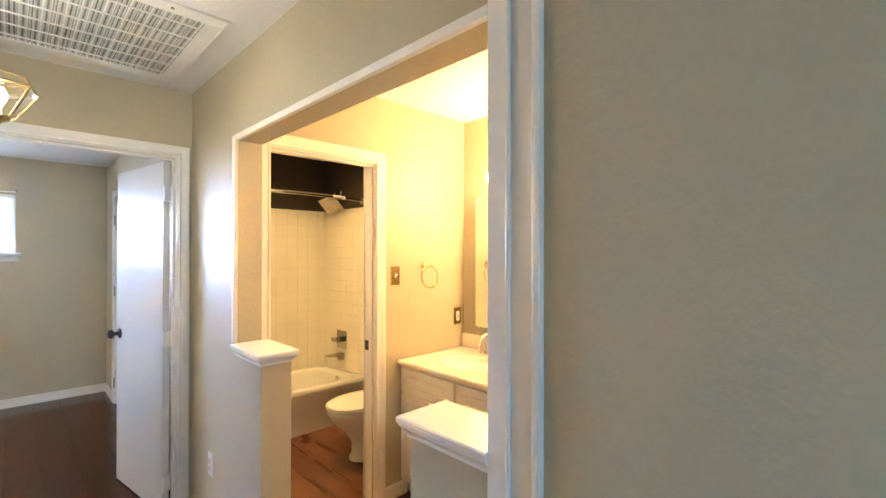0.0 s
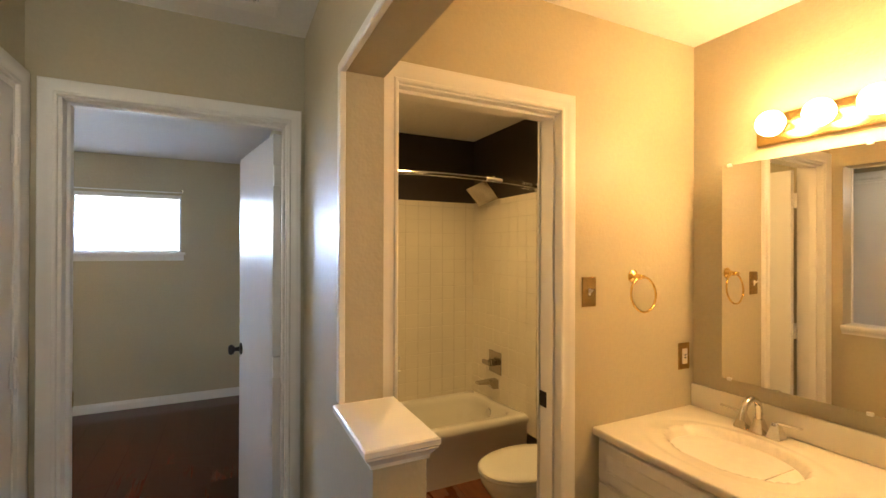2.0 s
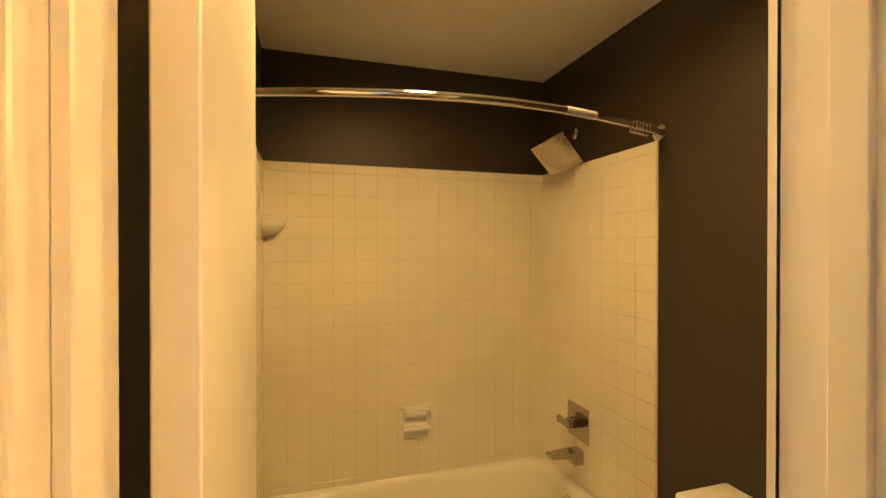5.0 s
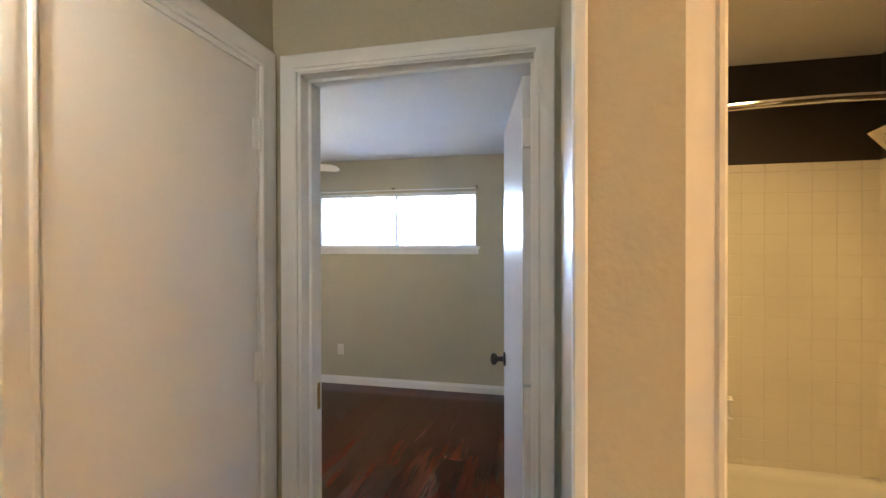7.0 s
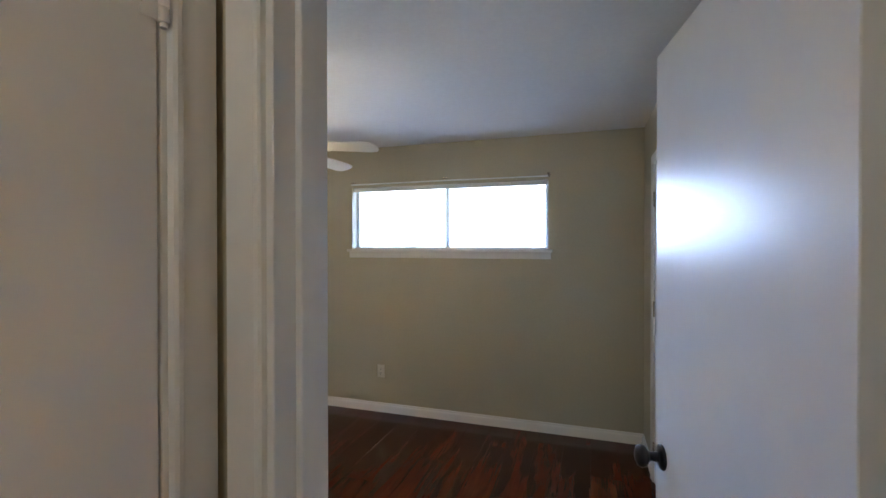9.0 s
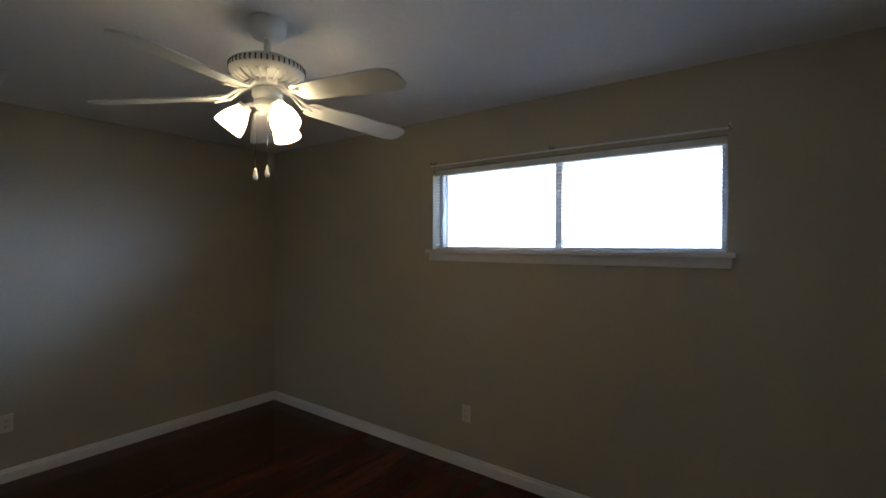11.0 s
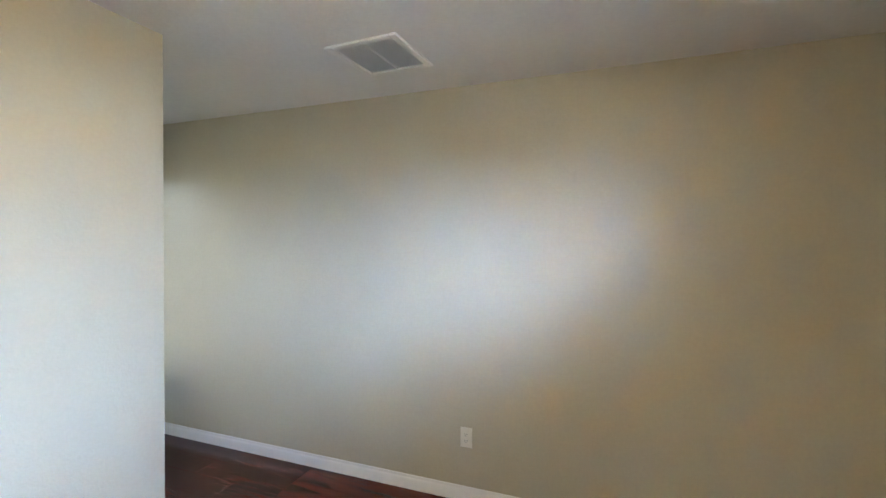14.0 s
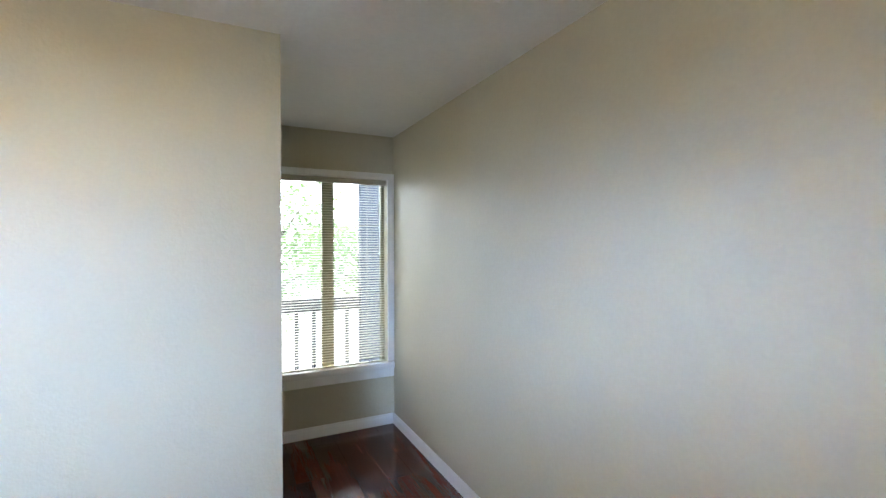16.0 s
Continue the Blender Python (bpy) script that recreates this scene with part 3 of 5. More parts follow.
for x0, x1 in ((-hx + 0.03, -0.008), (0.034, hx - 0.03)):
    ob = part("pane", box(B(), x0, 0.103, 0.03, x1, 0.107, hz - 0.03), PANE, w, "", 0)
    ob.visible_shadow = False
bm = B()
box(bm, -hx - 0.035, -0.045, -0.016, hx + 0.035, 0.0, 0.010, 0.005, 2)
box(bm, -hx + 0.001, 0.0, -0.004, hx - 0.001, 0.085, 0.008, 0.001)
part("window_sill", bm, TRIM, w, "white painted window stool", 30)
bm = B()
box(bm, -hx - 0.022, -0.016, -0.070, hx + 0.022, 0.0, -0.016, 0.004, 2)
part("apron", bm, TRIM, w, "white painted apron board")


def blind(name, loc, width, height, pitch, depth, mat, label, tilt, bottom_z):
    """A raised-lip mini blind: head rail, slats, bottom rail, ladder cords and a wand."""
    t = thing(name, loc, label, "blinds")
    part("head_rail", box(B(), -width / 2, -0.016, -0.038, width / 2, 0.013, 0.0, 0.002), mat, t)
    bm = B()
    xs = [(-depth / 2, -0.0012), (-depth / 4, 0.0), (0.0, 0.0006), (depth / 4, 0.0), (depth / 2, -0.0012)]
    c, s = math.cos(radians(tilt)), math.sin(radians(tilt))
    row = [(u * c - v * s, u * s + v * c) for u, v in xs]
    vs = [[bm.verts.new((x, a, b)) for a, b in row] for x in (-width / 2 + 0.004, width / 2 - 0.004)]
    for i in range(4):
        bm.faces.new((vs[0][i], vs[0][i + 1], vs[1][i + 1], vs[1][i]))
    ext = bmesh.ops.extrude_face_region(bm, geom=list(bm.faces))
    bmesh.ops.translate(bm, vec=(0, 0, 0.0006), verts=[g for g in ext["geom"] if isinstance(g, bmesh.types.BMVert)])
    me = to_mesh("slat", bm, mat, 40)
    z = -0.038 - pitch * 0.7
    while z > -bottom_z + 0.03:
        piece("slat", me, t, (0, 0, z))
        z -= pitch
    part("bottom_rail", box(B(), -width / 2 + 0.003, -0.012, -bottom_z, width / 2 - 0.003, 0.012, -bottom_z + 0.012, 0.002), mat, t)
    n = 3 if width > 1.4 else 2
    for k in range(n):
        x = -width / 2 + 0.16 + k * (width - 0.32) / (n - 1)
        for y in (-depth / 2 - 0.001, depth / 2 + 0.001):
            part("cord", tube(B(), [(x, y, -0.02), (x, y, -bottom_z + 0.01)], 0.0009, 5), mat, t)
    return t


b1 = blind("window_blind", ((NX0 + NX1) / 2, BN + 0.035, NZ1 - 0.002), NX1 - NX0 - 0.012, hz, 0.0215, 0.025, SLAT, "white aluminium mini blind lowered with open slats", 4, hz - 0.012)
part("wand", tube(B(), [(-0.78, -0.016, -0.03), (-0.80, -0.022, -0.25), (-0.83, -0.020, -0.47)], 0.0035, 8), WHITEPL, b1, "clear plastic tilt wand")

w2 = thing("window_2", ((AX0 + AX1) / 2, AY, AZ0), "tall two-part window with white casing towards a balcony", "window", kind="structure")
ax, az = (AX1 - AX0) / 2, AZ1 - AZ0
bm = B()
for b in ((-ax, -0.125, 0, -ax + 0.03, -0.085, az), (ax - 0.03, -0.125, 0, ax, -0.085, az), (-ax + 0.03, -0.125, 0, ax - 0.03, -0.085, 0.03), (-ax + 0.03, -0.125, az - 0.03, ax - 0.03, -0.085, az), (-0.039, -0.125, 0.03, 0.055, -0.075, az - 0.03)):
    box(bm, *b, 0.002)
part("window_frame", bm, BACKLIT_OLIVE, w2, "metal window frame, backlit shade in its dull olive colour")
bm = B()
box(bm, -ax + 0.03, -0.108, az * 0.755, -0.035, -0.100, az * 0.755 + 0.008)
box(bm, 0.035, -0.108, az * 0.755, ax - 0.03, -0.100, az * 0.755 + 0.008)
part("glazing_bar", bm, BACKLIT_OLIVE, w2)
for x0, x1 in ((-ax + 0.03, -0.035), (0.035, ax - 0.03)):
    ob = part("pane", box(B(), x0, -0.098, 0.03, x1, -0.094, az - 0.03), PANE, w2, "", 0)
    ob.visible_shadow = False
part("casing", casing(B(), -ax, ax - 0.008, az, lambda a, z, o: (a, o, z), bottom=0.045, width=0.055), TRIM, w2, "white painted window casing", 30)
bm = B()
box(bm, -ax - 0.052, 0.0, -0.012, ax + 0.046, 0.035, 0.040, 0.005, 2)
box(bm, -ax - 0.052, 0.0, -0.085, ax + 0.046, 0.014, -0.012, 0.003)
box(bm, -ax + 0.001, -0.085, -0.001, ax - 0.001, 0.0, 0.036, 0.001)
part("window_sill", bm, TRIM, w2, "white painted window stool and apron", 30)
b2 = blind("window_blind", ((AX0 + AX1) / 2, AY - 0.025, AZ1 - 0.004), AX1 - AX0 - 0.016, az, 0.0205, 0.025, ALSLAT, "cream aluminium mini blind lowered with open slats", -12, az - 0.045)
part("wand", tube(B(), [(-ax + 0.07, 0.018, -0.03), (-ax + 0.065, 0.022, -0.62)], 0.0035, 8), WHITEPL, b2)
bm = B()
tube(bm, [(-ax + 0.13, 0.014, -az + 0.060), (-ax + 0.155, 0.020, -az + 0.064), (-ax + 0.165, 0.018, -az + 0.050)], 0.004, 6)
part("cord_knob", bm, BRONZE, b2, "dark hold-down clip")

# curtain rod over the high window
r = thing("curtain_rod", (NX0, BN, 2.084), "thin white curtain rod on small brackets above the window", "curtain rod")
part("rod", tube(B(), [(0.02, -0.045, -0.012), (0.90, -0.045, -0.010), (1.785, -0.045, -0.012)], 0.006, 8), WHITEPL, r)
for x in (0.02, 0.905, 1.785):
    bm = B()
    box(bm, x - 0.012, -0.004, -0.014, x + 0.012, 0.0, 0.022, 0.001)
    tube(bm, [(x, -0.003, 0.006), (x, -0.030, 0.008), (x, -0.052, 0.0), (x, -0.054, 0.012)], 0.004, 6)
    part("bracket", bm, NICKEL, r, "small tarnished bracket")


# ---- vanity room ----
CZ = 0.836   # counter top


def raised_panel(bm, y0, y1, z0, z1, x, t=0.018):
    """A door or drawer front with a routed border, its face towards -x."""
    rings = []
    for inset, dx in ((0.0, 0.0), (0.0, -t + 0.003), (0.003, -t), (0.040, -t), (0.046, -t + 0.006), (0.052, -t + 0.006), (0.066, -t + 0.001)):
        rings.append([(x + dx, y0 + inset, z0 + inset), (x + dx, y1 - inset, z0 + inset), (x + dx, y1 - inset, z1 - inset), (x + dx, y0 + inset, z1 - inset)])
    return loft(bm, rings)


def cabinet(y0, y1, doors):
    """One vanity unit with false drawer fronts over panelled doors."""
    t = thing("vanity_cabinet", (2.205, (y0 + y1) / 2, 0), "cream painted vanity cabinet with routed panel doors", "cabinet", "vanity units in a row")
    h = (y1 - y0) / 2 - 0.001
    bm = B()
    box(bm, 0.0, -h, 0.09, 0.555, h, CZ - 0.031, 0.001)
    box(bm, 0.06, -h, 0.0, 0.555, h, 0.09)
    part("body", bm, CABPAINT, t)
    w = 2 * h / doors
    for k in range(doors):
        a, b = -h + k * w + 0.012, -h + (k + 1) * w - 0.012
        part("drawer_front", raised_panel(B(), a, b, 0.645, 0.790, 0.0), CABPAINT, t, "", 30)
        dr = part("door", raised_panel(B(), a, b, 0.115, 0.628, 0.0), CABPAINT, t, "", 30)
        hy = a + 0.045
        bm = B()
        tube(bm, [(-0.018, hy, 0.475), (-0.040, hy, 0.480), (-0.044, hy, 0.505), (-0.044, hy, 0.535), (-0.040, hy, 0.560), (-0.018, hy, 0.565)], [0.006, 0.005, 0.0065, 0.0065, 0.005, 0.006], 8)
        lathe(bm, [(0.0, -0.016), (0.010, -0.012), (0.012, 0.0), (0.010, 0.012), (0.0, 0.016)], 10, -0.020, hy, 0.475)
        part("handle", bm, BRASS, dr, "antique brass bar handle")
    return t


cabinet(1.645, 2.128, 1)
cabinet(1.075, 1.643, 1)
cabinet(VS + 0.002, 1.073, 1)

# counter with a moulded oval bowl
top = thing("counter", (2.47, 1.275, CZ), "cream cultured marble counter with a moulded oval basin", "counter")
bm = B()
nx, ny = 58, 120
x0, x1, y0, y1 = 2.178, VE - 0.002, VS + 0.002, VN - 0.002
SX, SY, RX, RY = 2.455, 1.775, 0.165, 0.215


def bowl_z(x, y):
    u, v = (x - SX) / RX, (y - SY) / RY
    r = math.hypot(u, v)
    z = 0.0
    if r < 1:
        z -= 0.135 * (1 - r ** 2.6) ** 0.75
    g = math.hypot((x - SX) / (RX + 0.045), (y - SY) / (RY + 0.085))
    z -= 0.0035 * max(0.0, 1 - abs(g - 1.0) / 0.10) if r > 1 else 0.0
    shell = math.hypot((x - SX - 0.02) / 0.10, (abs(y - SY) - 0.255) / 0.05)
    z -= 0.006 * max(0.0, 1 - shell)
    return z


grid = []
for i in range(nx + 1):
    row = []
    for j in range(ny + 1):
        x, y = x0 + (x1 - x0) * i / nx, y0 + (y1 - y0) * j / ny
        row.append(bm.verts.new((x - 2.47, y - 1.275, bowl_z(x, y))))
    grid.append(row)
for i in range(nx):
    for j in range(ny):
        bm.faces.new((grid[i][j], grid[i + 1][j], grid[i + 1][j + 1], grid[i][j + 1]))
front = [(0.0, 0.0), (-0.004, -0.002), (-0.006, -0.007), (-0.006, -0.024), (-0.003, -0.029), (0.0, -0.030), (0.03, -0.030)]
last = grid[0]
for dx, dz in front[1:]:
    nxt = [bm.verts.new((x0 + dx - 2.47, v.co.y, dz)) for v in grid[0]]
    for j in range(ny):
        bm.faces.new((last[j], last[j + 1], nxt[j + 1], nxt[j]))
    last = nxt
part("slab", bm, MARBLE, top, "", 50)
bm = B()
box(bm, VE - 0.022 - 2.47, y0 - 1.275, 0.0, VE - 0.002 - 2.47, y1 - 1.275, 0.098, 0.005, 2)
part("backsplash", bm, MARBLE, top, "", 40)
bm = B()
lathe(bm, [(0.0, 0.004), (0.010, 0.004), (0.012, 0.002), (0.022, 0.003), (0.024, 0.0)], 18, SX - 2.47 + 0.01, SY - 1.275, -0.134)
part("drain", bm, CHROME, top, "chrome drain fitting", 50)
bm = B()
box(bm, SX - 0.135 - 2.47, SY - 0.012 - 1.275, -0.060, SX - 0.120 - 2.47, SY + 0.020 - 1.275, -0.054, 0.002)
part("overflow_slot", bm, BRONZE, top, "dark overflow slot")

# faucet
f = thing("faucet", (2.690, 1.815, CZ), "chrome centreset faucet with pyramid lever handles", "faucet")


def pyramid(bm, cx, cy, s0, s1, z0, z1, lean=0.0):
    return loft(bm, [[(cx - s0, cy - s0, z0), (cx + s0, cy - s0, z0), (cx + s0, cy + s0, z0), (cx - s0, cy + s0, z0)],
                     [(cx - s0 + 0.002, cy - s0 + 0.002, z0 + 0.008), (cx + s0 - 0.002, cy - s0 + 0.002, z0 + 0.008), (cx + s0 - 0.002, cy + s0 - 0.002, z0 + 0.008), (cx - s0 + 0.002, cy + s0 - 0.002, z0 + 0.008)],
                     [(cx - s1 + lean, cy - s1, z1), (cx + s1 + lean, cy - s1, z1), (cx + s1 + lean, cy + s1, z1), (cx - s1 + lean, cy + s1, z1)]])


part("deck_plate", box(B(), -0.026, -0.080, 0.0, 0.026, 0.080, 0.008, 0.003), CHROME, f)
bm = B()
pyramid(bm, 0.0, 0.0, 0.024, 0.012, 0.006, 0.055)
arc = [(0.0, 0.0, 0.05)] + [(-0.050 + 0.050 * math.cos(a), 0.0, 0.085 + 0.050 * math.sin(a)) for a in [radians(k * 18) for k in range(0, 9)]] + [(-0.106, 0.0, 0.085), (-0.110, 0.0, 0.068)]
tube(bm, arc, [0.012] * 9 + [0.0115] * 3, 12)
part("spout", bm, CHROME, f, "", 40)
for s in (-1, 1):
    bm = B()
    pyramid(bm, 0.0, s * 0.058, 0.024, 0.009, 0.006, 0.060)
    hd = part("handle", bm, CHROME, f, "", 30)
    bm = B()
    loft(bm, [[(-0.007, s * 0.058 - 0.006, 0.056), (0.007, s * 0.058 - 0.006, 0.056), (0.007, s * 0.058 - 0.006, 0.064), (-0.007, s * 0.058 - 0.006, 0.064)],
              [(-0.012, s * 0.140, 0.064), (0.002, s * 0.140, 0.064), (0.002, s * 0.140, 0.069), (-0.012, s * 0.140, 0.069)]])
    part("lever", bm, CHROME, hd)

# mirror on clips, standing very slightly off the wall at one end
mi = thing("mirror", (VE - 0.046, 1.972, 1.002), "large frameless wall mirror held by small clips", "mirror", rz=radians(1.7))
part("glass", box(B(), -0.006, -1.34, 0.0, 0.0, 0.0, 0.860), MIRROR, mi, "", 0)
part("backing", box(B(), 0.0005, -1.33, 0.006, 0.006, -0.006, 0.854), WHITEPL, mi, "pale backing board", 0)
for y in (-0.03, -0.46, -1.25):
    for z, s in ((0.0, 1), (0.860, -1)):
        bm = B()
        box(bm, -0.011, y - 0.009, z - 0.006 if s > 0 else z - 0.007, -0.0062, y + 0.009, z + 0.007 if s > 0 else z + 0.006, 0.002)
        part("clip", bm, WHITEPL, mi, "clear plastic clip")

# light bar with round bulbs
lb = thing("vanity_light", (VE, 1.422, 1.975), "antique brass vanity light bar with six lit globe bulbs", "light bar")
rings = []
for ins, d in ((0.0, 0.0), (0.0, -0.022), (0.004, -0.028), (0.010, -0.030)):
    rings.append([(d, -0.435 + ins, -0.056 + ins), (d, 0.435 - ins, -0.056 + ins), (d, 0.435 - ins, 0.056 - ins), (d, -0.435 + ins, 0.056 - ins)])
part("backplate", loft(B(), rings), BRASS, lb, "", 30)
turn = Matrix.Rotation(radians(-90), 4, "Y")
for k in range(6):
    y = 0.337 - 0.1455 * k
    m = Matrix.Translation((-0.030, y, 0.0)) @ turn
    part("socket", lathe(B(), [(0.0, 0.0), (0.022, 0.0), (0.022, 0.004), (0.016, 0.007), (0.016, 0.036), (0.014, 0.038), (0.0, 0.038)], 20, m=m), BRASS, lb, "", 40)
    prof = [(0.012, 0.036), (0.016, 0.044), (0.028, 0.056)] + [(0.045 * math.sin(a), 0.088 - 0.045 * math.cos(a)) for a in [radians(q) for q in range(55, 180, 12)]] + [(0.0, 0.133)]
    part("bulb", lathe(B(), prof, 24, m=m), BULB, lb, "lit globe bulb", 80)

# towel ring
tr = thing("towel_ring", (2.388, VN, 1.412), "polished brass towel ring on the vanity wall", "towel ring")
bm = B()
lathe(bm, [(0.0, 0.0), (0.026, 0.0), (0.027, 0.006), (0.020, 0.012), (0.012, 0.016), (0.010, 0.040), (0.0, 0.042)], 24, m=Matrix.Rotation(radians(90), 4, "X"))
box(bm, -0.016, -0.052, -0.006, 0.016, -0.034, 0.008, 0.003)
part("mount", bm, POLISHED, tr, "", 40)
bm = B()
pts = [(0.012 + 0.070 * math.sin(a), -0.044 + 0.006 * math.cos(a), -0.070 + 0.070 * math.cos(a)) for a in [2 * math.pi * k / 40 for k in range(41)]]
tube(bm, pts, 0.0042, 8, False)
part("ring", bm, POLISHED, tr, "", 60)


def wall_plate(name, loc, rz, mat, label, kindof):
    """A cover plate facing its own -y, with a toggle or two sockets."""
    t = thing(name, loc, label, "switch" if kindof == "switch" else "outlet", rz=rz)
    rings = []
    for ins, d in ((0.0, 0.0), (0.0, -0.003), (0.003, -0.0055), (0.006, -0.006)):
        rings.append([(-0.035 + ins, d, -0.0575 + ins), (0.035 - ins, d, -0.0575 + ins), (0.035 - ins, d, 0.0575 - ins), (-0.035 + ins, d, 0.0575 - ins)])
    part("plate", loft(B(), rings), mat, t, "", 30)
    if kindof == "switch":
        bm = B()
        box(bm, -0.006, -0.0075, -0.013, 0.006, -0.004, 0.013, 0.001)
        loft(bm, [[(-0.0045, -0.006, -0.004), (0.0045, -0.006, -0.004), (0.0045, -0.006, 0.008), (-0.0045, -0.006, 0.008)], [(-0.004, -0.021, 0.004), (0.004, -0.021, 0.004), (0.004, -0.021, 0.011), (-0.004, -0.021, 0.011)]])
        part("toggle", bm, PLASTIC, t, "ivory toggle")
        spots = (-0.030, 0.030)
    elif kindof == "decora":
        part("socket", box(B(), -0.0165, -0.009, -0.033, 0.0165, -0.004, 0.033, 0.002), PLASTIC, t, "ivory socket insert")
        bm = B()
        for z in (-0.006, 0.006):
            box(bm, -0.006, -0.0105, z - 0.003, 0.006, -0.0085, z + 0.003, 0.0008)
        part("button", bm, BRONZE, t, "dark test buttons")
        spots = ()
    else:
        for z in (-0.0195, 0.0195):
            so = part("socket", box(B(), -0.0165, -0.0085, z - 0.014, 0.0165, -0.004, z + 0.014, 0.004, 2), PLASTIC, t, "", 40)
            bm = B()
            for x, h in ((-0.006, 0.005), (0.006, 0.004)):
                box(bm, x - 0.0012, -0.0090, z - h + 0.003, x + 0.0012, -0.0083, z + h + 0.003)
            box(bm, -0.002, -0.0090, z - 0.010, 0.002, -0.0083, z - 0.006)
            part("slot", bm, BLACK, so)
        spots = (0.0,)
    for z in spots:
        part("screw", lathe(B(), [(0.0, 0.0015), (0.003, 0.001), (0.0034, 0.0)], 10, m=Matrix.Translation((0, -0.006, z)) @ Matrix.Rotation(radians(90), 4, "X")), mat, t)
    return t


wall_plate("light_switch", (2.151, VN, 1.358), 0, BRASS, "brass single toggle switch plate", "switch")
wall_plate("wall_outlet", (2.702, VN, 1.057), 0, BRASS, "brass plate with an ivory outlet above the counter", "decora")
wall_plate("wall_outlet", (HR, 2.40, 0.43), radians(-90), WHITEPL, "white outlet plate low on the hall wall", "duplex")
wall_plate("wall_outlet", (-1.005, BN, 0.372), 0, PLASTIC, "ivory outlet plate low under the bedroom window", "duplex")
wall_plate("wall_outlet", (BW, 4.032, 0.372), radians(90), PLASTIC, "ivory outlet plate low on the bedroom wall", "duplex")

# thermostat on the hall wall
th = thing("thermostat", (HL, 1.845, 1.345), "white wall thermostat with a grey display", "thermostat")
part("body", box(B(), 0.0, -0.065, -0.045, 0.026, 0.065, 0.045, 0.006, 2), WHITEPL, th)
part("display", box(B(), 0.0255, -0.045, -0.022, 0.0275, 0.020, 0.026, 0.001), SCREEN, th, "grey liquid crystal display")

# hall wall light: flaring box of bevelled glass on a brass arm
sc = thing("wall_lamp", (HL, 1.735, 1.885), "lit brass wall lamp with clear glass panels", "lamp")
bm = B()
lathe(bm, [(0.0, 0.0), (0.055, 0.0), (0.056, 0.006), (0.045, 0.014), (0.018, 0.020), (0.0, 0.022)], 24, m=Matrix.Rotation(radians(90), 4, "Y"))
tube(bm, [(0.018, 0, 0.0), (0.05, 0, -0.028), (0.085, 0, -0.030), (0.126, 0, -0.012)], 0.007, 10)
lathe(bm, [(0.0, -0.028), (0.010, -0.024), (0.013, -0.014), (0.030, -0.006), (0.034, 0.0), (0.0, 0.003)], 20, 0.126, 0, 0.0)
part("arm", bm, BRASS, sc, "polished brass arm and cup", 50)
n = 6
ring = lambda r, z: [(0.126 + r * math.cos(2 * math.pi * (k + 0.3) / n), r * math.sin(2 * math.pi * (k + 0.3) / n), z) for k in range(n)]
lo, hi, lip = ring(0.040, 0.002), ring(0.096, 0.088), ring(0.082, 0.112)
for k in range(n):
    j = (k + 1) % n
    for a, b in ((lo, hi), (hi, lip)):
        bm = B()
        c = [Vector(p) for p in (a[k], a[j], b[j], b[k])]
        cen = sum(c, Vector()) / 4
        nrm = (c[1] - c[0]).cross(c[3] - c[0]).normalized() * 0.002
        c = [cen + (p - cen) * 0.97 for p in c]
        inner = [cen + (p - cen) * 0.78 for p in c]
        loft(bm, [[p - nrm for p in c], c, [p + nrm for p in inner]])
        part("glass_panel", bm, GLASS, sc, "", 0).visible_shadow = False
for ringpts in (lo, hi, lip):
    part("frame_ring", tube(B(), ringpts + ringpts[:1], 0.0025, 6, False), BRASS, sc)
for k in range(n):
    part("frame_rib", tube(B(), [lo[k], hi[k], lip[k]], 0.0025, 6), BRASS, sc)
part("bulb", lathe(B(), [(0.0, 0.010), (0.012, 0.012), (0.013, 0.030), (0.024, 0.052), (0.026, 0.068), (0.018, 0.084), (0.0, 0.090)], 18, 0.126, 0, 0), HALLBULB, sc, "lit candle bulb", 80)

# return air grille in the hall ceiling
rg = thing("return_air_grille", (0.672, 2.185, CH), "white return air grille with a dusty pleated filter", "vent")
gx, gy = 0.394, 0.422
bm = B()
for a in ((-gx, -gy, gx, -gy + 0.070), (-gx, gy - 0.070, gx, gy), (-gx, -gy + 0.070, -gx + 0.070, gy - 0.070), (gx - 0.070, -gy + 0.070, gx, gy - 0.070)):
    box(bm, a[0], a[1], -0.012, a[2], a[3], 0.0, 0.004, 2)
part("frame", bm, TRIM, rg, "", 30)
part("lip", box(B(), gx - 0.016, -gy + 0.01, -0.018, gx - 0.004, gy - 0.01, -0.012, 0.002), TRIM, rg)
bm = B()
pl = 64
zig = [(-gx + 0.065 + (2 * gx - 0.13) * k / pl, 0.004 if k % 2 else -0.006) for k in range(pl + 1)]
for (xa, za), (xb, zb) in zip(zig, zig[1:]):
    vs = [bm.verts.new(p) for p in ((xa, -gy + 0.065, za), (xb, -gy + 0.065, zb), (xb, gy - 0.065, zb), (xa, gy - 0.065, za))]
    bm.faces.new(vs)
bmesh.ops.remove_doubles(bm, verts=bm.verts, dist=0.0002)
part("filter", bm, FILTER, rg, "grey dusty pleated filter", 0)
fin = to_mesh("fin", box(B(), -0.0030, -gy + 0.070, -0.0095, 0.0030, gy - 0.070, -0.004, 0.0012), BLADE, 0)
k = -gx + 0.078
while k < gx - 0.075:
    piece("fin", fin, rg, (k, 0, 0))
    k += 0.0125
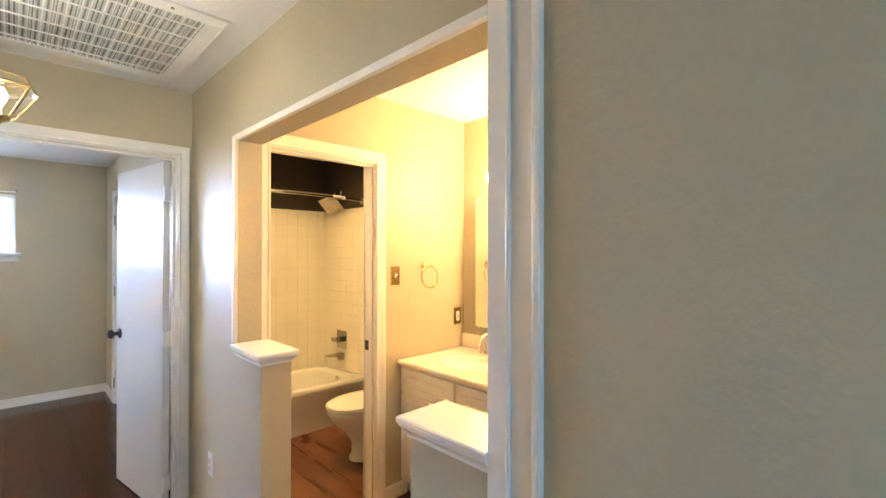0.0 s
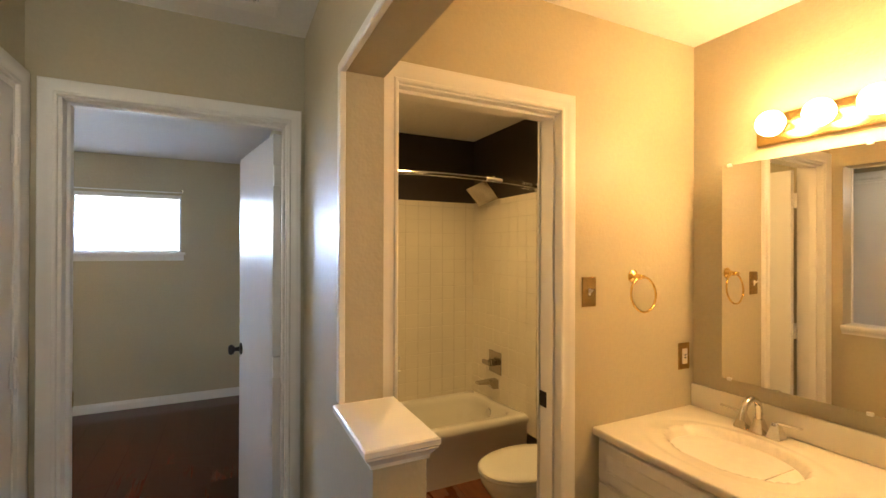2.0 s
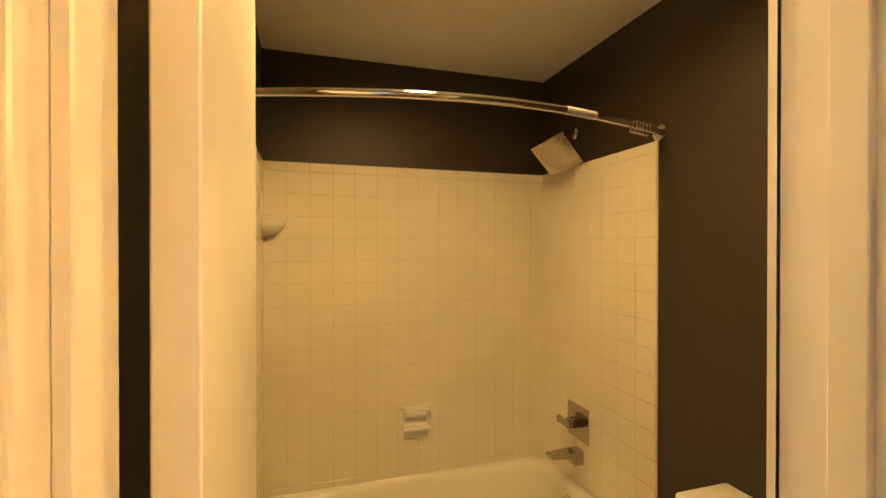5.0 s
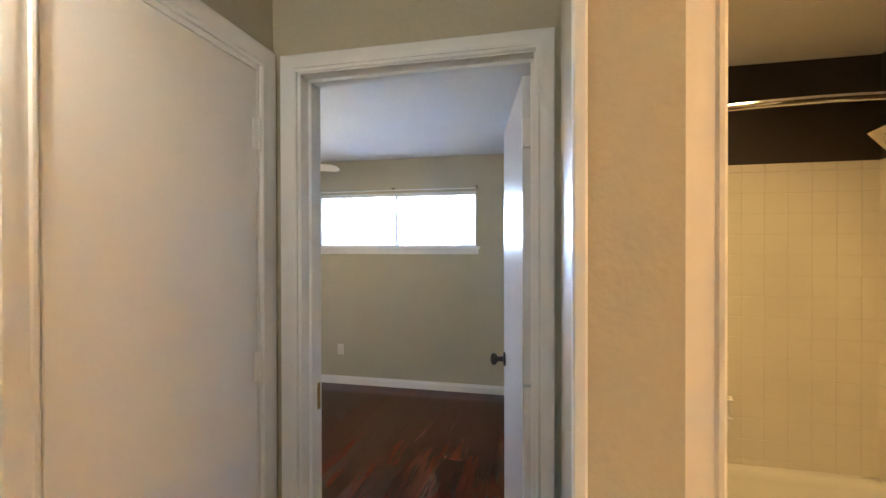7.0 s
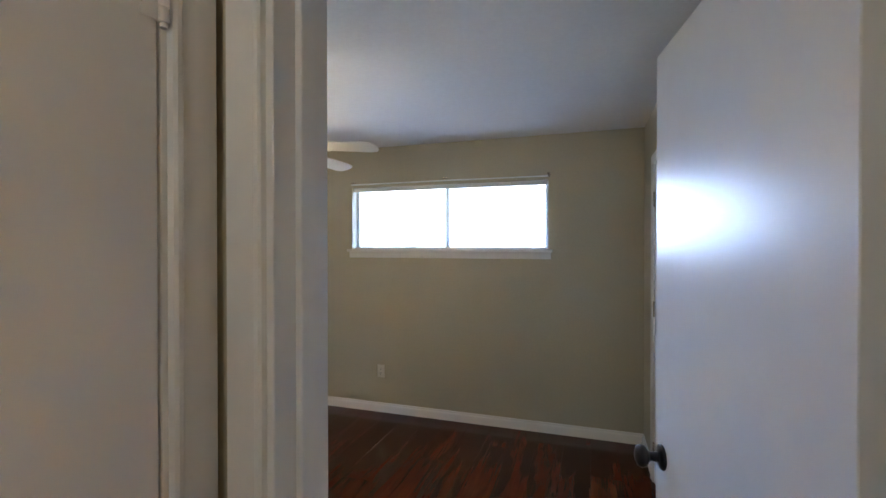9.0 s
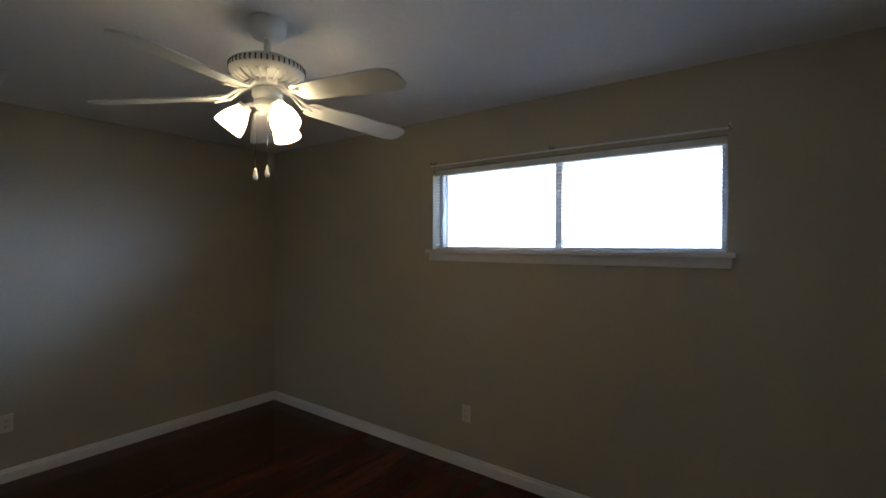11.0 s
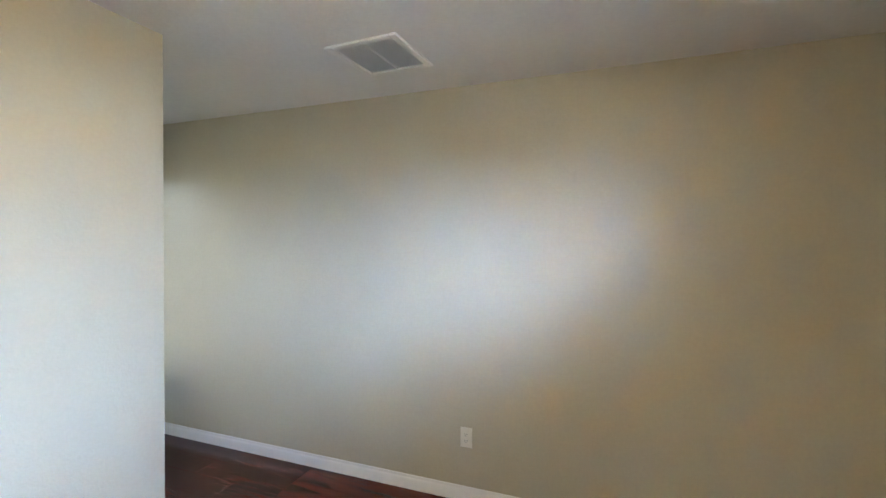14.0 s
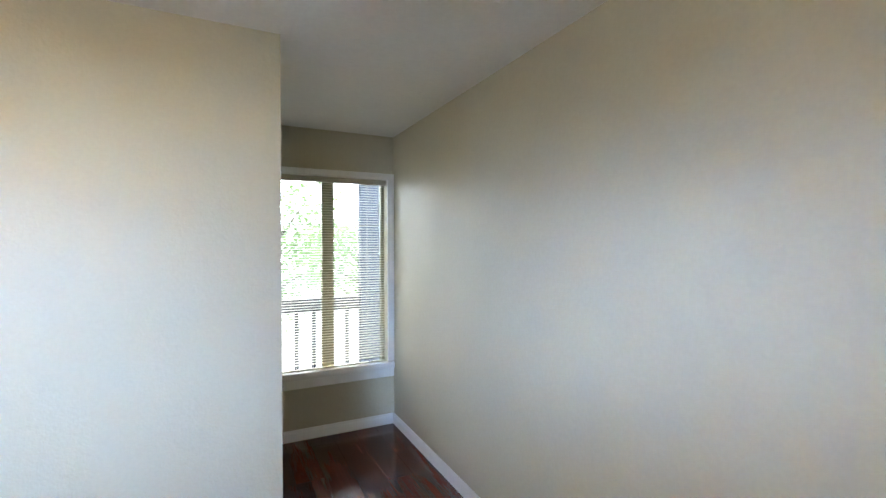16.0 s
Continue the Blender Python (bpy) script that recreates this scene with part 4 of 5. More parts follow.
for i in range(6):
    y = -gy + 0.070 + (2 * gy - 0.14) * (i + 0.5) / 6
    part("bar", tube(B(), [(-gx + 0.065, y, -0.011), (gx - 0.065, y, -0.011)], 0.003, 6), TRIM, rg)
for s in (-1, 1):
    part("latch", lathe(B(), [(0.0, -0.016), (0.006, -0.015), (0.007, -0.012), (0.0, -0.011)], 12, s * 0.2, -gy + 0.027), NICKEL, rg)

# ---- bath room ----
def rrect(x0, y0, x1, y1, r, z, n=5):
    pts = []
    for cx, cy, a in ((x1 - r, y1 - r, 0), (x0 + r, y1 - r, 90), (x0 + r, y0 + r, 180), (x1 - r, y0 + r, 270)):
        pts += [(cx + r * math.cos(radians(a + 90 * k / n)), cy + r * math.sin(radians(a + 90 * k / n)), z) for k in range(n + 1)]
    return pts


TY0 = 3.345
tub = thing("bathtub", ((TW + TE) / 2, (TY0 + TN) / 2, 0), "cream porcelain alcove bathtub with a plain apron", "bathtub")
hx, hy = (TE - TW) / 2 - 0.001, (TN - TY0) / 2 - 0.001
RIM = 0.372
rings = [rrect(-hx, -hy + 0.040, hx, hy, 0.004, 0.0), rrect(-hx, -hy + 0.022, hx, hy, 0.004, 0.30), rrect(-hx, -hy, hx, hy, 0.004, 0.335), rrect(-hx, -hy + 0.004, hx, hy, 0.008, 0.358),
         rrect(-hx, -hy + 0.018, hx, hy, 0.012, RIM - 0.003), rrect(-hx, -hy + 0.034, hx, hy, 0.02, RIM), rrect(-hx + 0.085, -hy + 0.075, hx - 0.060, hy - 0.050, 0.12, RIM + 0.001),
         rrect(-hx + 0.098, -hy + 0.088, hx - 0.070, hy - 0.062, 0.12, RIM - 0.010), rrect(-hx + 0.110, -hy + 0.100, hx - 0.076, hy - 0.072, 0.12, RIM - 0.04),
         rrect(-hx + 0.20, -hy + 0.14, hx - 0.10, hy - 0.11, 0.13, 0.12), rrect(-hx + 0.26, -hy + 0.18, hx - 0.13, hy - 0.14, 0.12, 0.07), rrect(-hx + 0.34, -hy + 0.24, hx - 0.20, hy - 0.20, 0.10, 0.06)]
bm = loft(B(), rings)
for v in bm.verts:   # the rim falls gently from the apron towards the tiles
    if v.co.z > 0.25:
        v.co.z -= 0.050 * min(1.0, max(0.0, (v.co.y + hy - 0.10) / (2 * hy - 0.15)))
part("shell", bm, PORCELAIN, tub, "", 60)
part("overflow_plate", lathe(B(), [(0.0, 0.010), (0.012, 0.010), (0.030, 0.007), (0.034, 0.0)], 24, m=Matrix.Translation((hx - 0.083, 3.745 - (TY0 + TN) / 2, 0.275)) @ Matrix.Rotation(radians(-82), 4, "Y")), CHROME, tub, "chrome overflow plate", 50)
part("drain", lathe(B(), [(0.0, 0.004), (0.02, 0.006), (0.032, 0.003), (0.034, 0.0)], 20, hx - 0.25, 0.0, 0.060), CHROME, tub, "chrome drain", 50)
part("apron_seam", box(B(), -hx + 0.62, -hy + 0.020, 0.05, -hx + 0.626, -hy + 0.036, 0.30, 0.001), PORCELAIN, tub)

# toilet
to = thing("toilet", (TE, 2.725, 0), "cream porcelain toilet with the lid closed", "toilet")


def oval(cx, rx, ry, z, n=28, blunt=0.0):
    pts = []
    for k in range(n):
        a = 2 * math.pi * k / n
        c, s = math.cos(a), math.sin(a)
        x = cx + rx * (c if c < 0 else c * (1 - blunt))
        pts.append((x, ry * (abs(s) ** 0.9) * (1 if s >= 0 else -1), z))
    return pts


rings = [oval(-0.36, 0.215, 0.115, 0.0), oval(-0.36, 0.212, 0.112, 0.02), oval(-0.37, 0.185, 0.092, 0.05), oval(-0.39, 0.170, 0.088, 0.13), oval(-0.42, 0.190, 0.105, 0.20), oval(-0.46, 0.235, 0.150, 0.28), oval(-0.475, 0.262, 0.178, 0.345), oval(-0.478, 0.268, 0.184, 0.375), oval(-0.478, 0.262, 0.180, 0.388)]
part("bowl", loft(B(), rings), PORCELAIN, to, "", 60)
rings = [oval(-0.480, 0.262, 0.176, 0.389), oval(-0.480, 0.272, 0.186, 0.393), oval(-0.480, 0.274, 0.188, 0.400), oval(-0.480, 0.270, 0.184, 0.406)]
part("seat", loft(B(), rings), PORCELAIN, to, "cream plastic seat", 60)
rings = [oval(-0.482, 0.266, 0.180, 0.408), oval(-0.482, 0.272, 0.186, 0.412), oval(-0.482, 0.272, 0.186, 0.418), oval(-0.482, 0.258, 0.172, 0.427), oval(-0.482, 0.18, 0.12, 0.431)]
part("lid", loft(B(), rings), PORCELAIN, to, "cream plastic lid", 60)
bm = B()
box(bm, -0.30, -0.10, 0.20, -0.02, 0.10, 0.385, 0.03, 3)
part("shelf", bm, PORCELAIN, to, "", 50)
part("tank", box(B(), -0.205, -0.235, 0.386, -0.012, 0.235, 0.725, 0.02, 3), PORCELAIN, to, "", 50)
part("tank_lid", box(B(), -0.215, -0.245, 0.726, -0.006, 0.245, 0.760, 0.012, 3), PORCELAIN, to, "", 50)
bm = B()
tube(bm, [(-0.205, -0.17, 0.66), (-0.222, -0.17, 0.66), (-0.228, -0.15, 0.658), (-0.232, -0.09, 0.650)], [0.010, 0.008, 0.006, 0.007], 8)
part("flush_lever", bm, CHROME, to, "chrome flush lever")
for y in (-0.075, 0.075):
    part("seat_hinge", box(B(), -0.235, y - 0.02, 0.388, -0.205, y + 0.02, 0.425, 0.006, 2), PORCELAIN, to)
    part("bolt_cap", lathe(B(), [(0.013, 0.0), (0.013, 0.008), (0.008, 0.014), (0.0, 0.016)], 14, -0.33, y * 1.55, 0.0), PORCELAIN, to, "", 60)

# shower fittings
va = thing("shower_valve", (TE - 0.008, 3.772, 0.646), "square chrome shower valve with a block lever", "shower valve")
part("plate", box(B(), -0.006, -0.088, -0.085, 0.0, 0.088, 0.085, 0.003), STEEL, va)
hd = part("knob", box(B(), -0.055, -0.022, -0.022, -0.006, 0.022, 0.022, 0.003), STEEL, va)
part("lever", box(B(), -0.072, -0.014, -0.020, -0.050, 0.085, 0.014, 0.003), STEEL, hd)
sp = thing("tub_spout", (TE - 0.008, 3.757, 0.490), "flat rectangular chrome tub spout", "tub spout")
bm = B()
loft(bm, [[(0.0, -0.03, -0.038), (0.0, 0.03, -0.038), (0.0, 0.03, 0.030), (0.0, -0.03, 0.030)], [(-0.05, -0.03, -0.036), (-0.05, 0.03, -0.036), (-0.05, 0.03, 0.030), (-0.05, -0.03, 0.030)],
          [(-0.075, -0.03, 0.002), (-0.075, 0.03, 0.002), (-0.075, 0.03, 0.028), (-0.075, -0.03, 0.028)], [(-0.175, -0.03, 0.012), (-0.175, 0.03, 0.012), (-0.175, 0.03, 0.024), (-0.175, -0.03, 0.024)]])
part("body", bm, STEEL, sp, "", 20)
sh = thing("shower_fixture", (TE - 0.001, 3.818, 2.078), "square brushed shower head on a bent chrome arm", "shower")
bm = B()
lathe(bm, [(0.0, 0.008), (0.012, 0.008), (0.026, 0.004), (0.028, 0.0)], 20, m=Matrix.Rotation(radians(-90), 4, "Y"))
tube(bm, [(0, 0, 0), (-0.04, -0.002, 0.004), (-0.070, -0.010, -0.012), (-0.096, -0.024, -0.050)], 0.0085, 10)
lathe(bm, [(0.0, -0.016), (0.014, -0.012), (0.017, 0.0), (0.014, 0.012), (0.0, 0.016)], 14, -0.104, -0.030, -0.064)
part("arm", bm, CHROME, sh, "chrome arm", 50)
m = Matrix(((0.416, 0.737, 0.507, -0.130), (-0.868, 0.200, 0.462, -0.048), (0.263, -0.645, 0.723, -0.124), (0, 0, 0, 1)))
bm = B()
box(bm, -0.094, -0.094, -0.007, 0.094, 0.094, 0.007, 0.003, 2)
pyramid(bm, 0, 0, 0.030, 0.014, 0.006, 0.020)
bmesh.ops.transform(bm, matrix=m, verts=bm.verts)
head = part("face_plate", bm, NICKEL, sh, "brushed square face", 40)
bm = B()
for rr_, cnt in ((0.010, 6), (0.026, 12), (0.042, 18), (0.058, 24), (0.074, 28)):
    for k in range(cnt):
        a = 2 * math.pi * k / cnt
        lathe(bm, [(0.0, -0.0095), (0.0018, -0.009), (0.0026, -0.007)], 6, rr_ * math.cos(a), rr_ * math.sin(a), 0)
bmesh.ops.transform(bm, matrix=m, verts=bm.verts)
part("nozzles", bm, BLACK, head, "rings of dark rubber nozzles", 0)

cr = thing("shower_rod", (TW, 3.250, 1.945), "bowed chrome shower rod with a white paper sleeve", "shower rod")
L = TE - TW


def bow(s):
    return Vector((L * s, -0.15 * math.sin(math.pi * s), 0.0))


part("rod", tube(B(), [bow(k / 40) for k in range(41)], 0.0125, 14), CHROME, cr, "", 60)
part("sleeve", tube(B(), [bow(0.665 + 0.085 * k / 6) for k in range(7)], 0.0138, 14), WHITEPL, cr, "white paper sleeve", 60)
for s in (0, 1):
    mm_ = Matrix.Translation(bow(s)) @ Matrix.Rotation(radians(90 if s == 0 else -90), 4, "Y")
    part("flange", lathe(B(), [(0.0, 0.0), (0.034, 0.0), (0.036, 0.006), (0.032, 0.016), (0.020, 0.030), (0.016, 0.044), (0.0, 0.044)], 24, m=mm_), CHROME, cr, "", 50)
for s in (0.885, 0.898, 0.910, 0.923, 0.937):
    c = bow(s)
    pts = [(c.x + 0.004 * math.cos(3 * a), c.y + 0.021 * math.cos(a), c.z - 0.006 + 0.021 * math.sin(a)) for a in [2 * math.pi * k / 18 for k in range(19)]]
    part("curtain_ring", tube(B(), pts, 0.0022, 6, False), CHROME, cr)

sd = thing("soap_dish", (2.044, TN - 0.006, 0.606), "cream ceramic soap dish set in the tub tiles", "soap dish")
bm = B()
rings = []
for ins, d in ((0.0, 0.0), (0.0, -0.008), (0.006, -0.013), (0.018, -0.013), (0.022, -0.006), (0.026, -0.004)):
    rings.append([(-0.080 + ins, d, -0.040 + ins), (0.080 - ins, d, -0.040 + ins), (0.080 - ins, d, 0.078 - ins), (-0.080 + ins, d, 0.078 - ins)])
loft(bm, rings)
box(bm, -0.072, -0.048, -0.040, 0.072, -0.010, -0.026, 0.006, 2)
tube(bm, [(-0.070, -0.010, 0.066), (-0.070, -0.042, 0.066), (0.070, -0.042, 0.066), (0.070, -0.010, 0.066)], 0.008, 10)
part("dish", bm, PORCELAIN, sd, "", 45)
part("lower_tile", box(B(), -0.070, -0.006, -0.095, 0.070, 0.0, -0.042, 0.003), PORCELAIN, sd)
ws = thing("corner_shelf", (TW + 0.009, TN - 0.009, 1.612), "cream ceramic corner shelf high in the tub tiles", "shelf")
bm = B()
arcp = [(0.0, 0.0)] + [(0.095 * math.sin(radians(a)), -0.095 * math.cos(radians(a))) for a in range(0, 91, 15)]
loft(bm, [[(x * k_, y * k_, z) for x, y in arcp] for k_, z in ((0.45, -0.050), (0.85, -0.022), (0.97, -0.006), (1.0, 0.006), (0.99, 0.016), (0.93, 0.018))])
part("shelf", bm, PORCELAIN, ws, "", 45)

# recessed twin lamp in the bath ceiling
cl = thing("ceiling_heater", (1.838, 2.972, CT), "square bronze ceiling unit with two recessed bulbs", "ceiling lamp")
bm = B()
rings = [rrect(-0.122, -0.200, 0.122, 0.200, 0.006, 0.0), rrect(-0.122, -0.200, 0.122, 0.200, 0.006, -0.008), rrect(-0.115, -0.193, 0.115, 0.193, 0.006, -0.012)]
loft(bm, rings)
part("plate", bm, NICKEL, cl, "dull bronze plate", 40)
for y in (0.080, -0.080):
    part("rim", lathe(B(), [(0.070, -0.0122), (0.071, -0.030), (0.067, -0.032), (0.063, -0.028), (0.054, -0.0127)], 28, 0, y, 0), BRASS, cl, "bright reflector rim", 60)
    part("bulb", lathe(B(), [(0.053, -0.0128), (0.050, -0.0150), (0.030, -0.0165), (0.0, -0.017)], 24, 0, y, 0), BATHBULB, cl, "lit reflector bulb", 80)


# ---- bedroom ----
fan = thing("ceiling_fan", (-0.982, 4.436, CB), "white five-blade ceiling fan with three lit frosted shades", "ceiling fan")
part("canopy", lathe(B(), [(0.0, 0.0), (0.070, 0.0), (0.072, -0.006), (0.070, -0.046), (0.060, -0.062), (0.036, -0.072), (0.0, -0.074)], 32), FANWHITE, fan, "", 50)
part("downrod", tube(B(), [(0, 0, -0.070), (0, 0, -0.150)], 0.013, 14), FANWHITE, fan)
part("motor_housing", lathe(B(), [(0.0, -0.138), (0.030, -0.140), (0.050, -0.148), (0.105, -0.160), (0.136, -0.176), (0.146, -0.196), (0.140, -0.216), (0.118, -0.236), (0.096, -0.246), (0.0, -0.246)], 40), FANWHITE, fan, "", 50)
me = to_mesh("vent_slot", box(B(), 0.1400, -0.0032, -0.205, 0.1462, 0.0032, -0.185), SLOTGREY, 0)
for k in range(44):
    piece("vent_slot", me, fan, (0, 0, 0), 2 * math.pi * k / 44)
me = to_mesh("rib", tube(B(), [(0.130, 0, -0.230), (0.100, 0, -0.250), (0.075, 0, -0.256)], 0.005, 6), FANWHITE)
for k in range(22):
    piece("rib", me, fan, (0, 0, 0), 2 * math.pi * k / 22)
part("rotor", lathe(B(), [(0.0, -0.246), (0.078, -0.247), (0.080, -0.258), (0.072, -0.268), (0.0, -0.268)], 32), FANWHITE, fan, "", 50)
BZ = -0.312
n_w = 9
for k in range(5):
    a = radians(6 + 72 * k)
    rot = Matrix.Rotation(a, 4, "Z")
    bm = B()
    tube(bm, [(0.066, 0.0, -0.262), (0.105, 0.010, -0.272), (0.150, 0.022, BZ + 0.004), (0.215, 0.034, BZ - 0.007)], [0.009, 0.007, 0.006, 0.005], 8)
    tube(bm, [(0.066, 0.0, -0.262), (0.105, -0.010, -0.272), (0.150, -0.022, BZ + 0.004), (0.215, -0.034, BZ - 0.007)], [0.009, 0.007, 0.006, 0.005], 8)
    tube(bm, [(0.150, 0.022, BZ + 0.002), (0.185, 0.0, BZ - 0.006), (0.150, -0.022, BZ + 0.002)], 0.005, 8)
    lathe(bm, [(0.0, -0.010), (0.006, -0.009), (0.007, -0.005), (0.0, -0.004)], 10, 0.205, 0.030, BZ)
    lathe(bm, [(0.0, -0.010), (0.006, -0.009), (0.007, -0.005), (0.0, -0.004)], 10, 0.205, -0.030, BZ)
    bmesh.ops.transform(bm, matrix=rot, verts=bm.verts)
    part("blade_iron", bm, FANWHITE, fan, "", 50)
    outline = [(0.165, 0.040), (0.185, 0.052), (0.30, 0.058), (0.50, 0.066), (0.60, 0.069), (0.640, 0.058), (0.660, 0.030)]
    pts = outline + [(x, -y) for x, y in outline[::-1]]
    bm = B()
    loft(bm, [[(x, y, -0.003) for x, y in pts], [(x, y, 0.003) for x, y in pts]])
    bmesh.ops.bevel(bm, geom=[e for e in bm.edges if abs(e.verts[0].co.z - e.verts[1].co.z) < 1e-6], offset=0.0015, segments=1, affect="EDGES")
    bmesh.ops.transform(bm, matrix=rot @ Matrix.Translation((0.16, 0, BZ)) @ Matrix.Rotation(radians(4.0), 4, "Y") @ Matrix.Translation((-0.16, 0, 0)) @ Matrix.Rotation(radians(-12), 4, "X"), verts=bm.verts)
    part("blade", bm, FANWHITE, fan, "white fan blade", 30)
part("light_hub", lathe(B(), [(0.0, -0.266), (0.045, -0.268), (0.058, -0.278), (0.060, -0.300), (0.050, -0.318), (0.054, -0.326), (0.050, -0.346), (0.030, -0.356), (0.012, -0.362), (0.0, -0.372)], 28), FANWHITE, fan, "", 50)
for a in (234, 354, 114):
    rot = Matrix.Rotation(radians(a), 4, "Z")
    bm = B()
    tube(bm, [(0.045, 0, -0.335), (0.068, 0, -0.338), (0.085, 0, -0.350)], 0.010, 10)
    tilt = Matrix.Translation((0.082, 0, -0.346)) @ Matrix.Rotation(radians(180 - 36), 4, "Y")
    lathe(bm, [(0.0, -0.004), (0.026, -0.002), (0.028, 0.014), (0.0, 0.014)], 20, m=tilt)
    bmesh.ops.transform(bm, matrix=rot, verts=bm.verts)
    arm = part("lamp_arm", bm, FANWHITE, fan, "", 50)
    prof = [(r_ * 0.93, z_ * 0.88) for r_, z_ in ((0.026, 0.006), (0.030, 0.020), (0.040, 0.040), (0.050, 0.065), (0.058, 0.095), (0.062, 0.125), (0.060, 0.127), (0.055, 0.095), (0.047, 0.065), (0.037, 0.040), (0.026, 0.020), (0.0, 0.016))]
    bm = lathe(B(), prof, 28, m=tilt)
    bmesh.ops.transform(bm, matrix=rot, verts=bm.verts)
    part("shade", bm, FANSHADE, fan, "lit frosted glass shade", 60)
for (x, y), zz in (((-0.008, 0.003), -0.578), ((-0.060, -0.017), -0.588)):
    bm = B()
    z = -0.350
    while z > zz:
        lathe(bm, [(0.0, 0.0018), (0.0018, 0.0), (0.0, -0.0018)], 5, x, y, z)
        z -= 0.0042
    ch = part("pull_chain", bm, NICKEL, fan, "beaded pull chain", 0)
    part("fob", lathe(B(), [(0.0, 0.006), (0.004, 0.004), (0.006, -0.006), (0.010, -0.026), (0.0105, -0.034), (0.006, -0.042), (0.0, -0.044)], 14, x, y, zz), FANWHITE, ch, "white teardrop fob", 60)

# supply register in the bedroom ceiling
sv = thing("ceiling_vent", (-2.722, 3.757, CB), "white square ceiling register with two banks of slats", "vent", rz=radians(-3))
g = 0.190
bm = B()
for a in ((-g, -g, g, -g + 0.032), (-g, g - 0.032, g, g), (-g, -g + 0.032, -g + 0.032, g - 0.032), (g - 0.032, -g + 0.032, g, g - 0.032)):
    box(bm, a[0], a[1], -0.012, a[2], a[3], 0.0, 0.004, 2)
box(bm, -g + 0.032, -0.006, -0.011, g - 0.032, 0.006, 0.0, 0.002)
part("frame", bm, TRIM, sv, "", 30)
part("backing", box(B(), -g + 0.03, -g + 0.03, -0.0015, g - 0.03, g - 0.03, -0.0005), WHITEPL, sv, "pale painted throat", 0)
for yc in (-0.078, 0.078):
    bm = B()
    box(bm, -0.0095, -0.072, -0.0007, 0.0095, 0.072, 0.0007)
    bmesh.ops.rotate(bm, matrix=Matrix.Rotation(radians(24), 3, "Y"), verts=bm.verts)
    me = to_mesh("slat", bm, TRIM, 0)
    for k in range(19):
        piece("slat", me, sv, (-g + 0.042 + k * 0.0164, yc, -0.007))

# ---- outside ----
bm = B()
box(bm, -40, 60, -3.0, 40, 60.2, 40)
setting("backdrop", bm, BACKSKY, "bright hazy sky beyond the high window", "sky")
bm = B()
box(bm, -110, -70.2, -3.0, 90, -70, 110)
setting("backdrop_south", bm, SOUTHSKY, "bright hazy sky beyond the balcony trees", "sky")
bm = B()
box(bm, -400, -400, -3.2, 400, 400, -3.0)
setting("ground", bm, CONCRETE, "pale sunlit concrete ground reaching the horizon", "ground")
bm = B()
box(bm, -4.6, 0.05, -0.20, 0.2, AY - 0.16, -0.05, 0.01)
setting("pavement", bm, CONCRETE, "pale concrete balcony floor", "balcony")
rl = thing("balcony_rail", (-2.2, 0.20, -0.05), "dark weathered wooden balcony railing", "railing")
part("top_rail", box(B(), -2.3, -0.05, 0.85, 2.3, 0.05, 1.0, 0.008), RAILWOOD, rl)
part("bottom_rail", box(B(), -2.3, -0.02, 0.08, 2.3, 0.02, 0.15, 0.005), RAILWOOD, rl)
me = to_mesh("baluster", box(B(), -0.019, -0.019, 0.15, 0.019, 0.019, 0.85, 0.003), RAILWOOD, 0)
k = -2.193
while k < 2.25:
    piece("baluster", me, rl, (k, 0, 0))
    k += 0.1755
ps = thing("balcony_wall", (-3.38, 0.30, -0.05), "grey siding wall at the side of the balcony", "wall panel", kind="structure")
part("post", box(B(), -0.10, -0.06, 0.0, 0.10, 0.06, 2.65, 0.004), SIDING, ps)
for k in range(9):
    part("board", box(B(), -0.115 + 0.004, 0.062, 0.05 + k * 0.285, 0.108, 0.074, 0.05 + k * 0.285 + 0.27, 0.003), SIDING, ps)


